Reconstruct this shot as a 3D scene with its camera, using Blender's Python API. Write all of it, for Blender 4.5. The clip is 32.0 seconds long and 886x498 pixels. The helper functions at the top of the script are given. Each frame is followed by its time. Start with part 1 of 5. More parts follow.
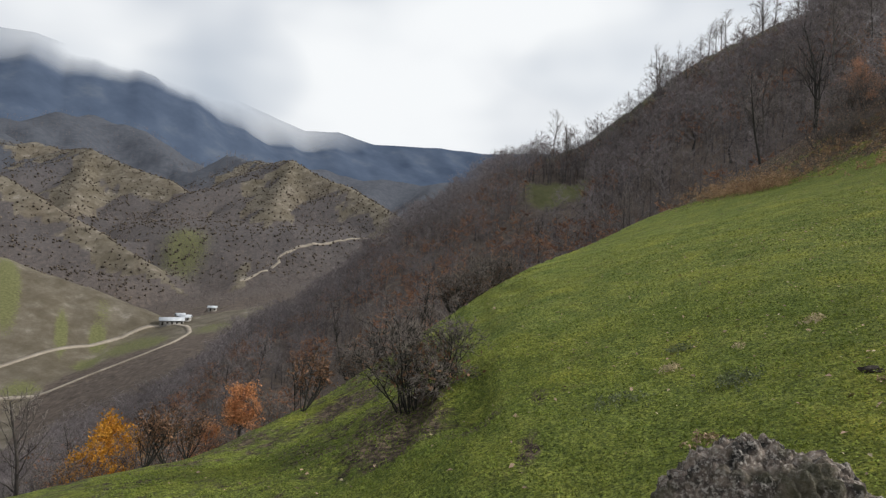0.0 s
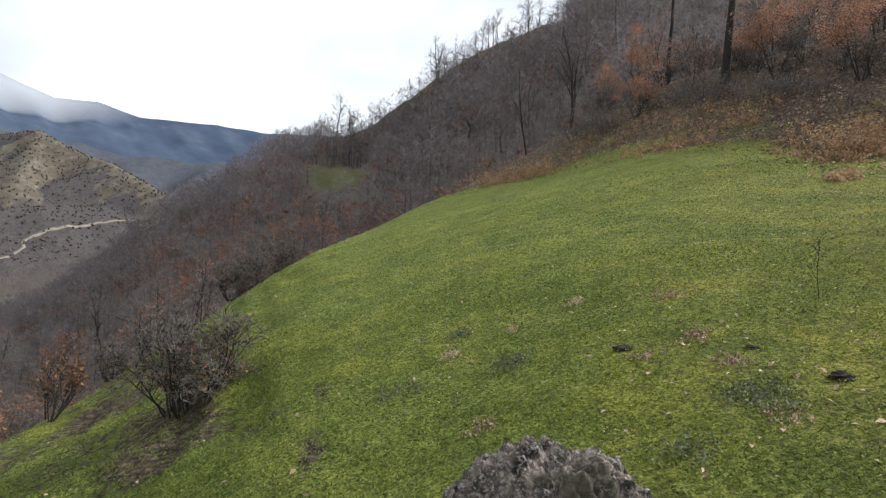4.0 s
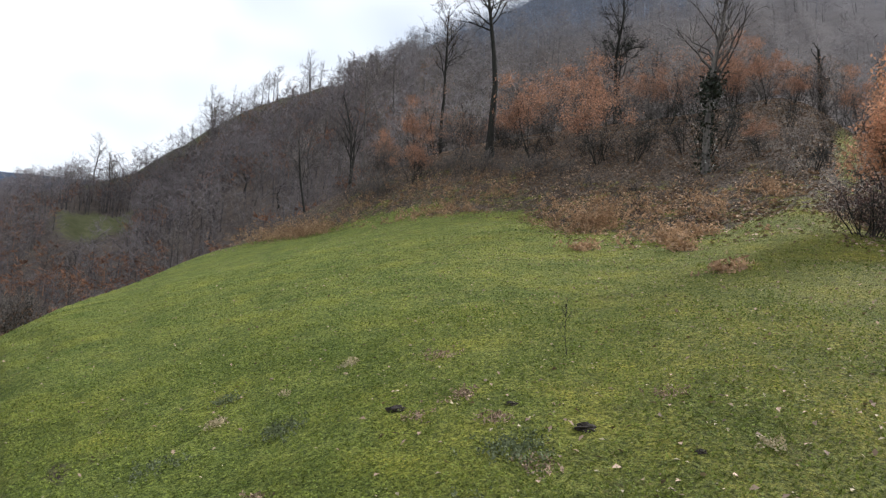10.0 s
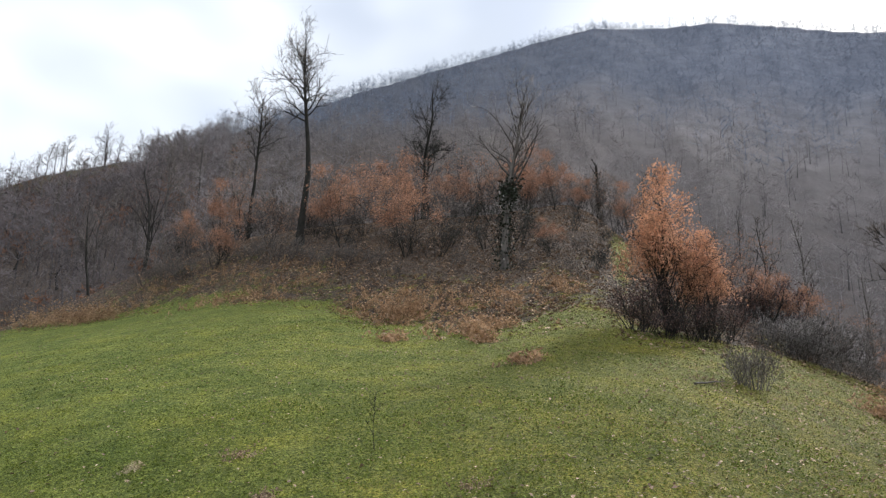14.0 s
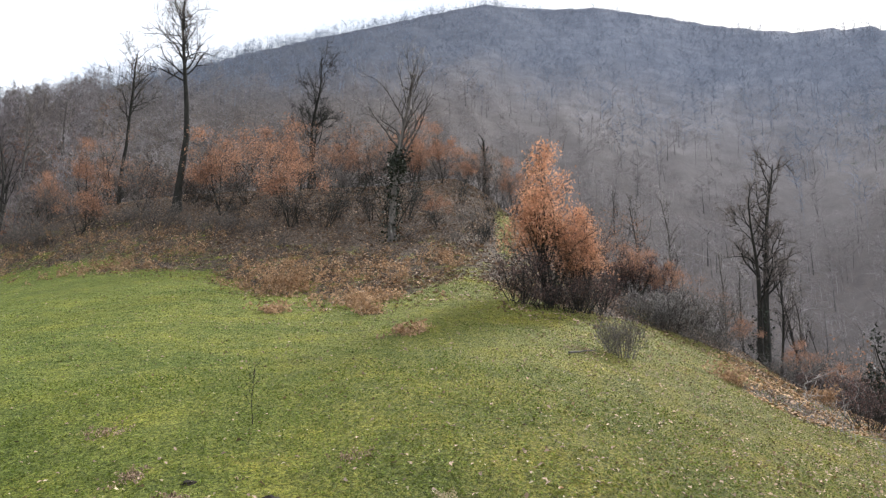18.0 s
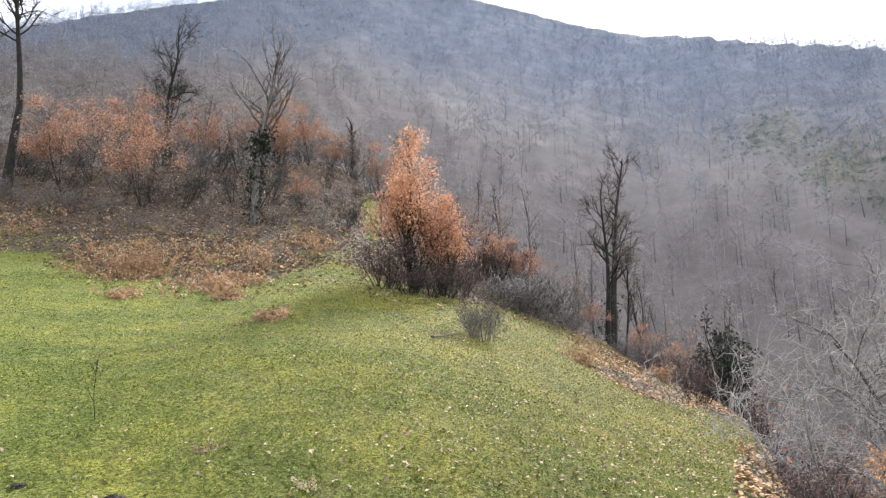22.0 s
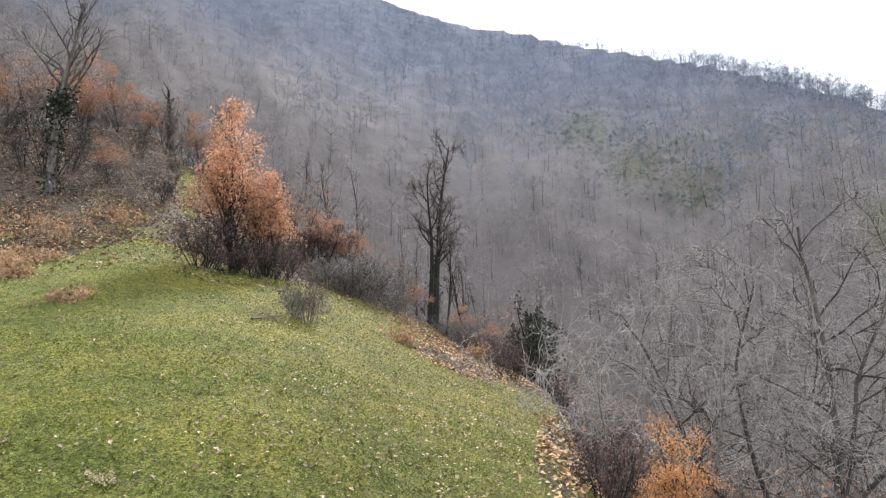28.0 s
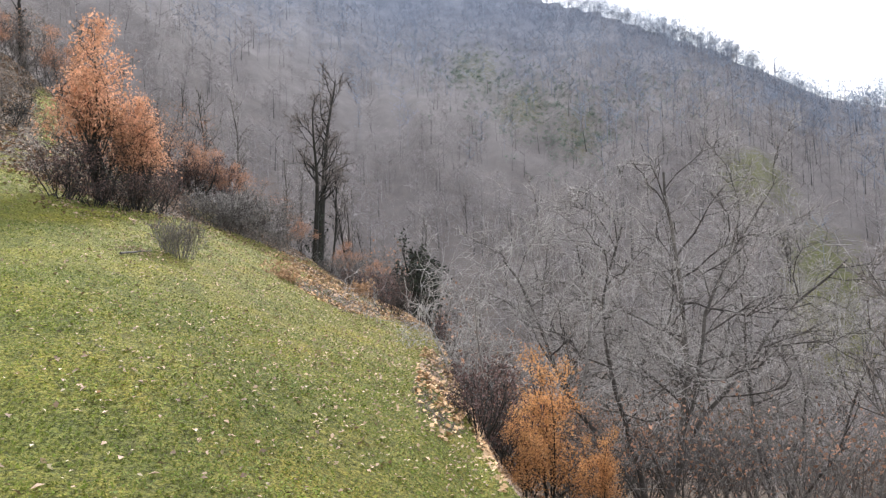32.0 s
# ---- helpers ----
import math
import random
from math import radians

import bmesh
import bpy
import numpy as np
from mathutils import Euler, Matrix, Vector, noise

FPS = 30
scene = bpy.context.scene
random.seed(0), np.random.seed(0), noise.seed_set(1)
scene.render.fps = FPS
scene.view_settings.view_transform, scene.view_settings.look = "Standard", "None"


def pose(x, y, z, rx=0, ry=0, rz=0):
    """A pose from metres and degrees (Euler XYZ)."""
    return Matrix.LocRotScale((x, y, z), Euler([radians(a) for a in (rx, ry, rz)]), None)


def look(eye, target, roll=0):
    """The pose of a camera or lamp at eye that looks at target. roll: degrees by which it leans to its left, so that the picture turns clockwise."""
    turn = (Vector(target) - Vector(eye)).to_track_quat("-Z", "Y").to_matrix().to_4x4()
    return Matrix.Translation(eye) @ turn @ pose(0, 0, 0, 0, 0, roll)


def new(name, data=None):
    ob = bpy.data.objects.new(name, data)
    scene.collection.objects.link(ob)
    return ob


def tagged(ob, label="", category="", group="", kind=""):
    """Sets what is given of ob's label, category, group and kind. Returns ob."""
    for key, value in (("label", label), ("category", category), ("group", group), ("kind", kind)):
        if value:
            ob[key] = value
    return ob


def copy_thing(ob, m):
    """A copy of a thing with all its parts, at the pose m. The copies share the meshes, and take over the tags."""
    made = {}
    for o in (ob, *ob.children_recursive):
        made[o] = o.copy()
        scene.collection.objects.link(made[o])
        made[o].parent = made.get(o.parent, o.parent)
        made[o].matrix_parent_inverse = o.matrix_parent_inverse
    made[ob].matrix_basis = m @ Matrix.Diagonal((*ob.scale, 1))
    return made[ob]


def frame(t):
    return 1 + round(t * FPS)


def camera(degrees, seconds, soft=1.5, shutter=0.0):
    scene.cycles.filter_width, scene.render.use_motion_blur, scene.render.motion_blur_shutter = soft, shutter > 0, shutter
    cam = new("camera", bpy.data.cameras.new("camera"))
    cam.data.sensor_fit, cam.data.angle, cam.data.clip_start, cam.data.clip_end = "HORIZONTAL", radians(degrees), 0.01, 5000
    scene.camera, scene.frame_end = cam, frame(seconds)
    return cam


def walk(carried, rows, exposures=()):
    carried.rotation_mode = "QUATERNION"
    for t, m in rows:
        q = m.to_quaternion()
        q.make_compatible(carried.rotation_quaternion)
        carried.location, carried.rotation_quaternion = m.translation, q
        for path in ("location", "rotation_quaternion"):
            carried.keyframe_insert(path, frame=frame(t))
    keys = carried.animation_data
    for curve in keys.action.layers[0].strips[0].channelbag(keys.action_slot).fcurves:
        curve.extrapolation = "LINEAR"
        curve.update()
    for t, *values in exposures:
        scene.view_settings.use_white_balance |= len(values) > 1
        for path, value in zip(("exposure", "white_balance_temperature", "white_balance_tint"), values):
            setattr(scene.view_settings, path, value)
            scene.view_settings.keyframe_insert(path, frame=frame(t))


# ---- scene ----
cam = camera(66.79, 32.0, soft=1.3)
walk(cam, [
    (0.0, pose(0.006, -0.175, 1.559, 90.52, -2.82, 11.89)),
    (0.5, pose(0.023, -0.170, 1.568, 90.19, -2.77, 11.18)),
    (1.0, pose(0.032, -0.171, 1.581, 90.09, -2.66, 9.43)),
    (1.5, pose(0.031, -0.139, 1.583, 89.81, -2.78, 7.63)),
    (2.0, pose(0.017, -0.082, 1.592, 89.80, -2.97, 3.39)),
    (2.5, pose(0.019, -0.037, 1.595, 90.60, -3.06, 0.23)),
    (3.0, pose(0.016, -0.007, 1.604, 91.06, -2.26, -3.44)),
    (3.5, pose(0.006, 0.013, 1.615, 90.79, -2.58, -4.92)),
    (4.0, pose(0.004, 0.030, 1.620, 89.90, -2.47, -6.38)),
    (4.5, pose(0.004, 0.035, 1.627, 89.98, -2.51, -8.44)),
    (6.5, pose(0.005, 0.030, 1.633, 91.24, -2.73, -12.31)),
    (7.0, pose(0.008, 0.028, 1.638, 92.21, -2.91, -14.16)),
    (7.5, pose(-0.000, 0.034, 1.643, 91.72, -3.49, -16.64)),
    (8.0, pose(-0.003, 0.029, 1.643, 92.92, -3.80, -17.96)),
    (8.5, pose(0.019, 0.040, 1.639, 94.44, -3.80, -20.73)),
    (9.0, pose(0.009, 0.041, 1.633, 95.27, -3.42, -23.26)),
    (9.5, pose(0.012, 0.036, 1.634, 94.77, -2.72, -24.09)),
    (10.0, pose(0.006, 0.036, 1.643, 95.72, -2.83, -25.29)),
    (10.5, pose(-0.002, 0.031, 1.644, 97.99, -2.70, -28.04)),
    (11.0, pose(-0.008, 0.039, 1.648, 99.06, -2.82, -31.42)),
    (11.5, pose(-0.028, 0.038, 1.653, 99.89, -3.06, -33.98)),
    (12.0, pose(-0.026, 0.050, 1.651, 100.59, -2.94, -36.26)),
    (12.5, pose(-0.001, 0.077, 1.654, 101.15, -2.54, -37.89)),
    (13.0, pose(-0.010, 0.064, 1.658, 101.98, -1.87, -39.32)),
    (13.5, pose(-0.003, 0.060, 1.657, 102.91, -1.69, -41.13)),
    (14.0, pose(-0.004, 0.064, 1.661, 103.97, -1.65, -41.49)),
    (14.5, pose(-0.012, 0.053, 1.657, 104.86, -1.28, -43.15)),
    (16.5, pose(0.020, 0.069, 1.668, 103.44, -1.17, -47.91)),
    (17.0, pose(0.024, 0.065, 1.666, 103.01, -1.05, -49.08)),
    (17.5, pose(0.025, 0.061, 1.664, 102.71, -0.78, -49.96)),
    (18.0, pose(0.027, 0.060, 1.663, 101.76, -0.58, -51.04)),
    (18.5, pose(0.022, 0.053, 1.664, 99.76, -0.73, -52.14)),
    (19.0, pose(0.024, 0.047, 1.666, 99.94, -0.46, -54.17)),
    (19.5, pose(0.025, 0.042, 1.663, 100.19, -0.26, -55.32)),
    (20.0, pose(0.024, 0.036, 1.665, 100.21, -0.10, -56.36)),
    (20.5, pose(0.027, 0.034, 1.665, 100.22, -0.03, -58.06)),
    (21.0, pose(0.028, 0.034, 1.673, 100.31, 0.38, -59.34)),
    (21.5, pose(0.036, 0.034, 1.674, 100.49, 0.62, -60.71)),
    (22.0, pose(0.042, 0.043, 1.673, 100.44, 0.81, -62.28)),
    (22.5, pose(0.048, 0.049, 1.673, 100.63, 0.92, -63.25)),
    (23.0, pose(0.046, 0.044, 1.679, 100.83, 1.20, -64.68)),
    (23.5, pose(0.048, 0.040, 1.672, 100.41, 1.08, -65.69)),
    (24.0, pose(0.045, 0.042, 1.672, 100.25, 0.96, -66.89)),
    (24.5, pose(0.044, 0.038, 1.675, 99.93, 1.34, -67.30)),
    (25.0, pose(0.043, 0.029, 1.672, 99.86, 1.34, -68.91)),
    (25.5, pose(0.033, 0.029, 1.675, 99.68, 1.24, -70.26)),
    (27.5, pose(0.032, 0.000, 1.674, 98.80, 1.55, -75.21)),
    (28.0, pose(0.023, -0.012, 1.675, 98.54, 1.71, -76.95)),
    (28.5, pose(0.012, -0.021, 1.674, 98.37, 2.10, -78.03)),
    (29.0, pose(0.011, -0.036, 1.669, 97.91, 1.79, -79.56)),
    (29.5, pose(0.015, -0.040, 1.670, 98.02, 1.92, -81.28)),
    (30.0, pose(0.039, -0.045, 1.670, 97.95, 2.06, -82.95)),
    (30.5, pose(0.016, -0.056, 1.666, 97.29, 1.96, -84.34)),
    (31.0, pose(0.021, -0.051, 1.658, 96.11, 1.48, -85.44)),
    (31.5, pose(0.028, -0.058, 1.651, 94.49, 1.36, -85.99)),
    (32.0, pose(-0.004, -0.072, 1.646, 92.99, 1.73, -86.58)),
], [(0, 0.06, 6500, 8.5), (2, 0.33, 6420, 8.5), (4, 0.45, 6250, 9.3), (7, 0.62, 6180, 9.3), (9, 0.53, 6150, 9.3), (10, 0.47, 6150, 9.3), (11, 0.37, 6150, 9.3), (12, 0.38, 6150, 9.3), (13, 0.46, 6150, 9.3), (14.5, 0.45, 6180, 9.5), (17.2, 0.55, 6230, 9.8), (17.6, 0.8, 6250, 9.5), (18.3, 1.0, 6220, 10), (18.6, 1.6, 6200, 10.3), (19, 1.66, 6180, 10.3), (20, 1.44, 6180, 10), (21, 1.37, 6180, 10), (25, 1.22, 6170, 10), (28, 1.18, 6220, 10), (30, 0.92, 6240, 10), (31, 0.87, 6240, 10), (32, 1.27, 6230, 10.5)])


# ---------------------------------------------------------------- daylight: thin bright cloud, the sun veiled over the hill
SUN_BEARING, SUN_HEIGHT = 78.0, 33.0
world = bpy.data.worlds.new("sky")
scene.world = world
world.use_nodes = True
wn, wl = world.node_tree.nodes, world.node_tree.links
wn.clear()
w_out = wn.new("ShaderNodeOutputWorld")
w_bg = wn.new("ShaderNodeBackground")
w_sky = wn.new("ShaderNodeTexSky")
w_sky.sky_type, w_sky.sun_disc = "NISHITA", False
w_sky.sun_elevation, w_sky.sun_rotation = radians(SUN_HEIGHT), radians(SUN_BEARING)
w_sky.air_density, w_sky.dust_density = 1.0, 2.0
w_dim = wn.new("ShaderNodeMixRGB")
w_dim.blend_type = "MULTIPLY"
w_dim.inputs[0].default_value = 1.0
w_dim.inputs[2].default_value = (0.095, 0.1, 0.105, 1)
w_co = wn.new("ShaderNodeTexCoord")
w_map = wn.new("ShaderNodeMapping")
w_map.inputs["Scale"].default_value = (1.3, 1.3, 2.4)
w_noise = wn.new("ShaderNodeTexNoise")
w_noise.inputs["Scale"].default_value = 1.5
w_noise.inputs["Detail"].default_value = 3.0
w_noise.inputs["Roughness"].default_value = 0.45
w_ramp = wn.new("ShaderNodeValToRGB")
w_ramp.color_ramp.elements[0].position, w_ramp.color_ramp.elements[0].color = 0.36, (0.5, 0.5, 0.5, 1)
w_ramp.color_ramp.elements[1].position, w_ramp.color_ramp.elements[1].color = 0.56, (1, 1, 1, 1)
w_noise2 = wn.new("ShaderNodeTexNoise")
w_noise2.inputs["Scale"].default_value = 1.7
w_noise2.inputs["Detail"].default_value = 3.0
w_cloud = wn.new("ShaderNodeValToRGB")
w_cloud.color_ramp.interpolation = "EASE"
w_cloud.color_ramp.elements[0].position, w_cloud.color_ramp.elements[0].color = 0.32, (0.6, 0.64, 0.71, 1)
w_cloud.color_ramp.elements[1].position, w_cloud.color_ramp.elements[1].color = 0.6, (0.94, 0.955, 0.98, 1)
w_mix = wn.new("ShaderNodeMixRGB")
for a, b in ((w_co.outputs["Generated"], w_map.inputs["Vector"]), (w_map.outputs["Vector"], w_noise.inputs["Vector"]),
             (w_map.outputs["Vector"], w_noise2.inputs["Vector"]), (w_noise.outputs["Fac"], w_ramp.inputs["Fac"]),
             (w_noise2.outputs["Fac"], w_cloud.inputs["Fac"]), (w_sky.outputs["Color"], w_dim.inputs[1]),
             (w_ramp.outputs["Color"], w_mix.inputs[0]), (w_dim.outputs["Color"], w_mix.inputs[1]), (w_cloud.outputs["Color"], w_mix.inputs[2]),
             (w_mix.outputs["Color"], w_bg.inputs["Color"]), (w_bg.outputs["Background"], w_out.inputs["Surface"])):
    wl.new(a, b)
w_bg.inputs["Strength"].default_value = 0.95

sun_data = bpy.data.lights.new("sun", "SUN")
sun_data.energy, sun_data.angle, sun_data.color = 3.1, radians(10), (1.0, 0.965, 0.91)
sun = new("sun", sun_data)
_sx, _sy = math.sin(radians(SUN_BEARING)), math.cos(radians(SUN_BEARING))
sun.matrix_world = look((_sx * 100, _sy * 100, 100 * math.tan(radians(SUN_HEIGHT))), (0, 0, 0))

# ---------------------------------------------------------------- materials


def material(name):
    m = bpy.data.materials.new(name)
    m.use_nodes = True
    return m, m.node_tree.nodes, m.node_tree.links, m.node_tree.nodes["Principled BSDF"]


def noise_node(n, l, scale, detail=4.0, rough=0.55, kind="Object", stretch=(1, 1, 1)):
    co, mp, no = n.new("ShaderNodeTexCoord"), n.new("ShaderNodeMapping"), n.new("ShaderNodeTexNoise")
    mp.inputs["Scale"].default_value = stretch
    no.inputs["Scale"].default_value, no.inputs["Detail"].default_value, no.inputs["Roughness"].default_value = scale, detail, rough
    l.new(co.outputs[kind], mp.inputs["Vector"])
    l.new(mp.outputs["Vector"], no.inputs["Vector"])
    return no.outputs["Fac"]


def ramp_node(n, l, fac, stops):
    r = n.new("ShaderNodeValToRGB")
    els = r.color_ramp.elements
    while len(els) < len(stops):
        els.new(0.5)
    for e, (p, c) in zip(els, stops):
        e.position, e.color = p, (*c, 1) if len(c) == 3 else c
    if fac is not None:
        l.new(fac, r.inputs["Fac"])
    return r.outputs["Color"]


def mix_node(n, l, fac, a, b, how="MIX"):
    m = n.new("ShaderNodeMixRGB")
    m.blend_type = how
    for socket, v in zip(m.inputs, (fac, a, b)):
        if isinstance(v, (int, float)):
            socket.default_value = v
        elif isinstance(v, tuple):
            socket.default_value = (*v, 1)
        else:
            l.new(v, socket)
    return m.outputs["Color"]


def maths(n, l, how, a, b):
    m = n.new("ShaderNodeMath")
    m.operation = how
    for socket, v in zip(m.inputs, (a, b)):
        if isinstance(v, (int, float)):
            socket.default_value = v
        else:
            l.new(v, socket)
    return m.outputs[0]


def relief(n, l, bsdf, fac, strength, distance):
    b = n.new("ShaderNodeBump")
    b.inputs["Strength"].default_value, b.inputs["Distance"].default_value = strength, distance
    l.new(fac, b.inputs["Height"])
    l.new(b.outputs["Normal"], bsdf.inputs["Normal"])


def plain(name, dark, light, scale=3.0, rough=0.85, bump=0.0, island=0.0, obj=0.0, detail=4.0, stretch=(1, 1, 1), kind="Object", see=0.0):
    """Two-tone mottled surface; island or obj: how far the tone changes from piece to piece. see: light let through, as leaves do."""
    m, n, l, bsdf = material(name)
    fac = noise_node(n, l, scale, detail, 0.6, kind, stretch)
    col = ramp_node(n, l, fac, ((0.3, dark), (0.7, light)))
    if island or obj:
        src = n.new("ShaderNodeNewGeometry").outputs["Random Per Island"] if island else n.new("ShaderNodeObjectInfo").outputs["Random"]
        k = island or obj
        tone = ramp_node(n, l, src, ((0.0, (1 - k, 1 - k, 1 - k)), (1.0, (1 + k, 1 + k, 1 + k))))
        col = mix_node(n, l, 1.0, col, tone, "MULTIPLY")
    l.new(col, bsdf.inputs["Base Color"])
    bsdf.inputs["Roughness"].default_value = rough
    bsdf.inputs["Specular IOR Level"].default_value = 0.25
    if bump:
        relief(n, l, bsdf, fac, 0.7, bump)
    if see:
        t = n.new("ShaderNodeBsdfTranslucent")
        l.new(col, t.inputs["Color"])
        mx = n.new("ShaderNodeMixShader")
        mx.inputs[0].default_value = see
        l.new(bsdf.outputs[0], mx.inputs[1])
        l.new(t.outputs[0], mx.inputs[2])
        l.new(mx.outputs[0], n["Material Output"].inputs["Surface"])
    return m


BARK = plain("bark", (0.05, 0.044, 0.04), (0.16, 0.142, 0.125), 9, 0.95, 0.02, obj=0.3, stretch=(1, 1, 0.25))
BARK_DARK = plain("bark_dark", (0.014, 0.014, 0.012), (0.05, 0.046, 0.038), 9, 0.95, 0.02, obj=0.25, stretch=(1, 1, 0.25))
BARK_PALE = plain("bark_pale", (0.18, 0.168, 0.157), (0.4, 0.375, 0.35), 8, 0.9, 0.01, obj=0.15, stretch=(1, 1, 0.3))
TWIG = plain("twig", (0.12, 0.1, 0.088), (0.25, 0.215, 0.19), 2, 0.95, island=0.35)
TWIG_GREY = plain("twig_grey", (0.15, 0.137, 0.13), (0.29, 0.265, 0.25), 2, 0.95, island=0.35)
TWIG_DARK = plain("twig_dark", (0.03, 0.027, 0.026), (0.085, 0.075, 0.07), 2, 0.95, island=0.35)
TWIG_PALE = plain("twig_pale", (0.26, 0.235, 0.22), (0.5, 0.465, 0.435), 2, 0.9, island=0.25)
WOODS = plain("bare_woods", (0.152, 0.131, 0.129), (0.275, 0.241, 0.236), 0.05, 0.95, island=0.14, kind="Object")
# hill woods: lightened below, blued higher up, distance haze put into the colours
WOODS_HAZED = plain("bare_woods_hazed", (0.25, 0.228, 0.223), (0.37, 0.338, 0.33), 0.03, 0.95, island=0.15)
WOODS_HAZE_BLUE = plain("haze_blue_woods", (0.208, 0.238, 0.295), (0.305, 0.345, 0.42), 0.03, 0.95, island=0.12)
# darker tone for the skyline: backlit shade put into the twig colour
WOODS_BACKLIT = plain("backlit_crest_woods", (0.12, 0.13, 0.15), (0.22, 0.236, 0.27), 0.03, 0.95, island=0.2)
# high stems lightened with the same haze
STEM_HAZED = plain("hazed_far_stem", (0.12, 0.128, 0.155), (0.225, 0.238, 0.28), 0.1, 0.95, island=0.3)
STEM_MID = plain("mid_stem", (0.05, 0.047, 0.046), (0.12, 0.11, 0.106), 0.1, 0.95, island=0.4)
WOODS_VALLEY = plain("valley_woods", (0.095, 0.08, 0.078), (0.185, 0.155, 0.145), 0.02, 0.95, island=0.3)
# evergreen leaf colour lightened and greyed to carry the hill's haze
EVERGREEN_HAZED = plain("evergreen_scrub", (0.13, 0.175, 0.14), (0.22, 0.275, 0.21), 0.1, 0.9, island=0.35)
SCRUB_RUST = plain("rusty_scrub", (0.17, 0.09, 0.055), (0.40, 0.20, 0.11), 0.3, 0.85, island=0.45)
LEAF_SALMON = plain("leaf_salmon", (0.46, 0.235, 0.135), (0.74, 0.435, 0.28), 1.5, 0.75, island=0.35, see=0.35)
STEM = plain("far_stem", (0.035, 0.032, 0.032), (0.10, 0.092, 0.09), 0.1, 0.95, island=0.5)
LEAF_RUST = plain("leaf_rust", (0.27, 0.145, 0.095), (0.55, 0.315, 0.205), 1.5, 0.8, island=0.5, see=0.3)
LEAF_PURPLE = plain("leaf_purple_brown", (0.075, 0.045, 0.042), (0.19, 0.12, 0.105), 1.5, 0.8, island=0.45, see=0.2)
LEAF_BROWN = plain("leaf_brown", (0.13, 0.072, 0.042), (0.27, 0.155, 0.09), 1.5, 0.8, island=0.45, see=0.25)
LEAF_ORANGE = plain("leaf_orange", (0.46, 0.21, 0.09), (0.72, 0.38, 0.18), 1.5, 0.75, island=0.35, see=0.35)
LEAF_FLAME = plain("leaf_flame", (0.5, 0.25, 0.10), (0.74, 0.42, 0.19), 1.5, 0.75, island=0.3, see=0.35)
LEAF_YELLOW = plain("leaf_yellow", (0.42, 0.19, 0.02), (0.64, 0.34, 0.05), 1.5, 0.75, island=0.35, see=0.35)
LEAF_IVY = plain("leaf_ivy", (0.012, 0.016, 0.01), (0.04, 0.048, 0.028), 2, 0.6, island=0.4)
LITTER = plain("fallen_leaf", (0.22, 0.142, 0.096), (0.5, 0.358, 0.255), 1.2, 0.8, island=0.6)
LITTER_TAN = plain("fallen_leaf_tan", (0.33, 0.215, 0.132), (0.61, 0.445, 0.3), 1.2, 0.8, island=0.45)
LITTER_PALE = plain("fallen_leaf_pale", (0.34, 0.27, 0.15), (0.62, 0.52, 0.34), 1.2, 0.75, island=0.3)
FERN = plain("dead_bracken", (0.25, 0.148, 0.083), (0.54, 0.36, 0.215), 1.5, 0.9, island=0.4, see=0.2)
GRASS = plain("grass_blade", (0.09, 0.122, 0.018), (0.225, 0.25, 0.045), 0.8, 0.8, island=0.5, see=0.3)
TURF_LEAF = plain("turf_leaf", (0.10, 0.14, 0.02), (0.22, 0.262, 0.045), 0.9, 0.75, island=0.5, see=0.2)
CLOVER = plain("clover", (0.10, 0.12, 0.055), (0.2, 0.22, 0.115), 1.5, 0.8, island=0.4)
BANK_LEAF = plain("bank_leaf", (0.40, 0.24, 0.115), (0.70, 0.47, 0.27), 1.2, 0.8, island=0.45)
DUNG = plain("dung", (0.02, 0.016, 0.013), (0.06, 0.047, 0.037), 14, 0.9, 0.02)
TRACK = plain("earth_road", (0.23, 0.195, 0.155), (0.36, 0.315, 0.255), 0.15, 0.95)
ROOF = plain("sheet_roof", (0.4, 0.42, 0.45), (0.56, 0.58, 0.61), 0.4, 0.6)
WALL = plain("hut_wall", (0.18, 0.17, 0.16), (0.36, 0.34, 0.31), 0.5, 0.9)
HOLE = plain("door_dark", (0.02, 0.018, 0.016), (0.04, 0.036, 0.03), 1, 0.9)
SHRUB = plain("hill_shrub", (0.065, 0.053, 0.042), (0.115, 0.092, 0.072), 0.02, 0.95, island=0.4)
FENCE = plain("weathered_wood", (0.10, 0.085, 0.07), (0.2, 0.175, 0.15), 0.5, 0.9)


def rock_material():
    m, n, l, bsdf = material("lichen_rock")
    fine, mid, big = noise_node(n, l, 70, 6, 0.7), noise_node(n, l, 17, 6, 0.65), noise_node(n, l, 4.5, 4, 0.55)
    stone = ramp_node(n, l, mid, ((0.38, (0.010, 0.008, 0.007)), (0.5, (0.10, 0.077, 0.062)), (0.64, (0.30, 0.24, 0.195))))
    spots = ramp_node(n, l, fine, ((0.5, (0, 0, 0)), (0.62, (1, 1, 1))))
    col = mix_node(n, l, maths(n, l, "MULTIPLY", spots, 0.65), stone, (0.5, 0.455, 0.4))
    moss = ramp_node(n, l, big, ((0.5, (0, 0, 0)), (0.58, (1, 1, 1))))
    col = mix_node(n, l, maths(n, l, "MULTIPLY", moss, 0.75), col, (0.045, 0.042, 0.02))
    l.new(col, bsdf.inputs["Base Color"])
    bsdf.inputs["Roughness"].default_value = 0.95
    relief(n, l, bsdf, maths(n, l, "ADD", maths(n, l, "MULTIPLY", fine, 0.5), mid), 1.0, 0.02)
    return m


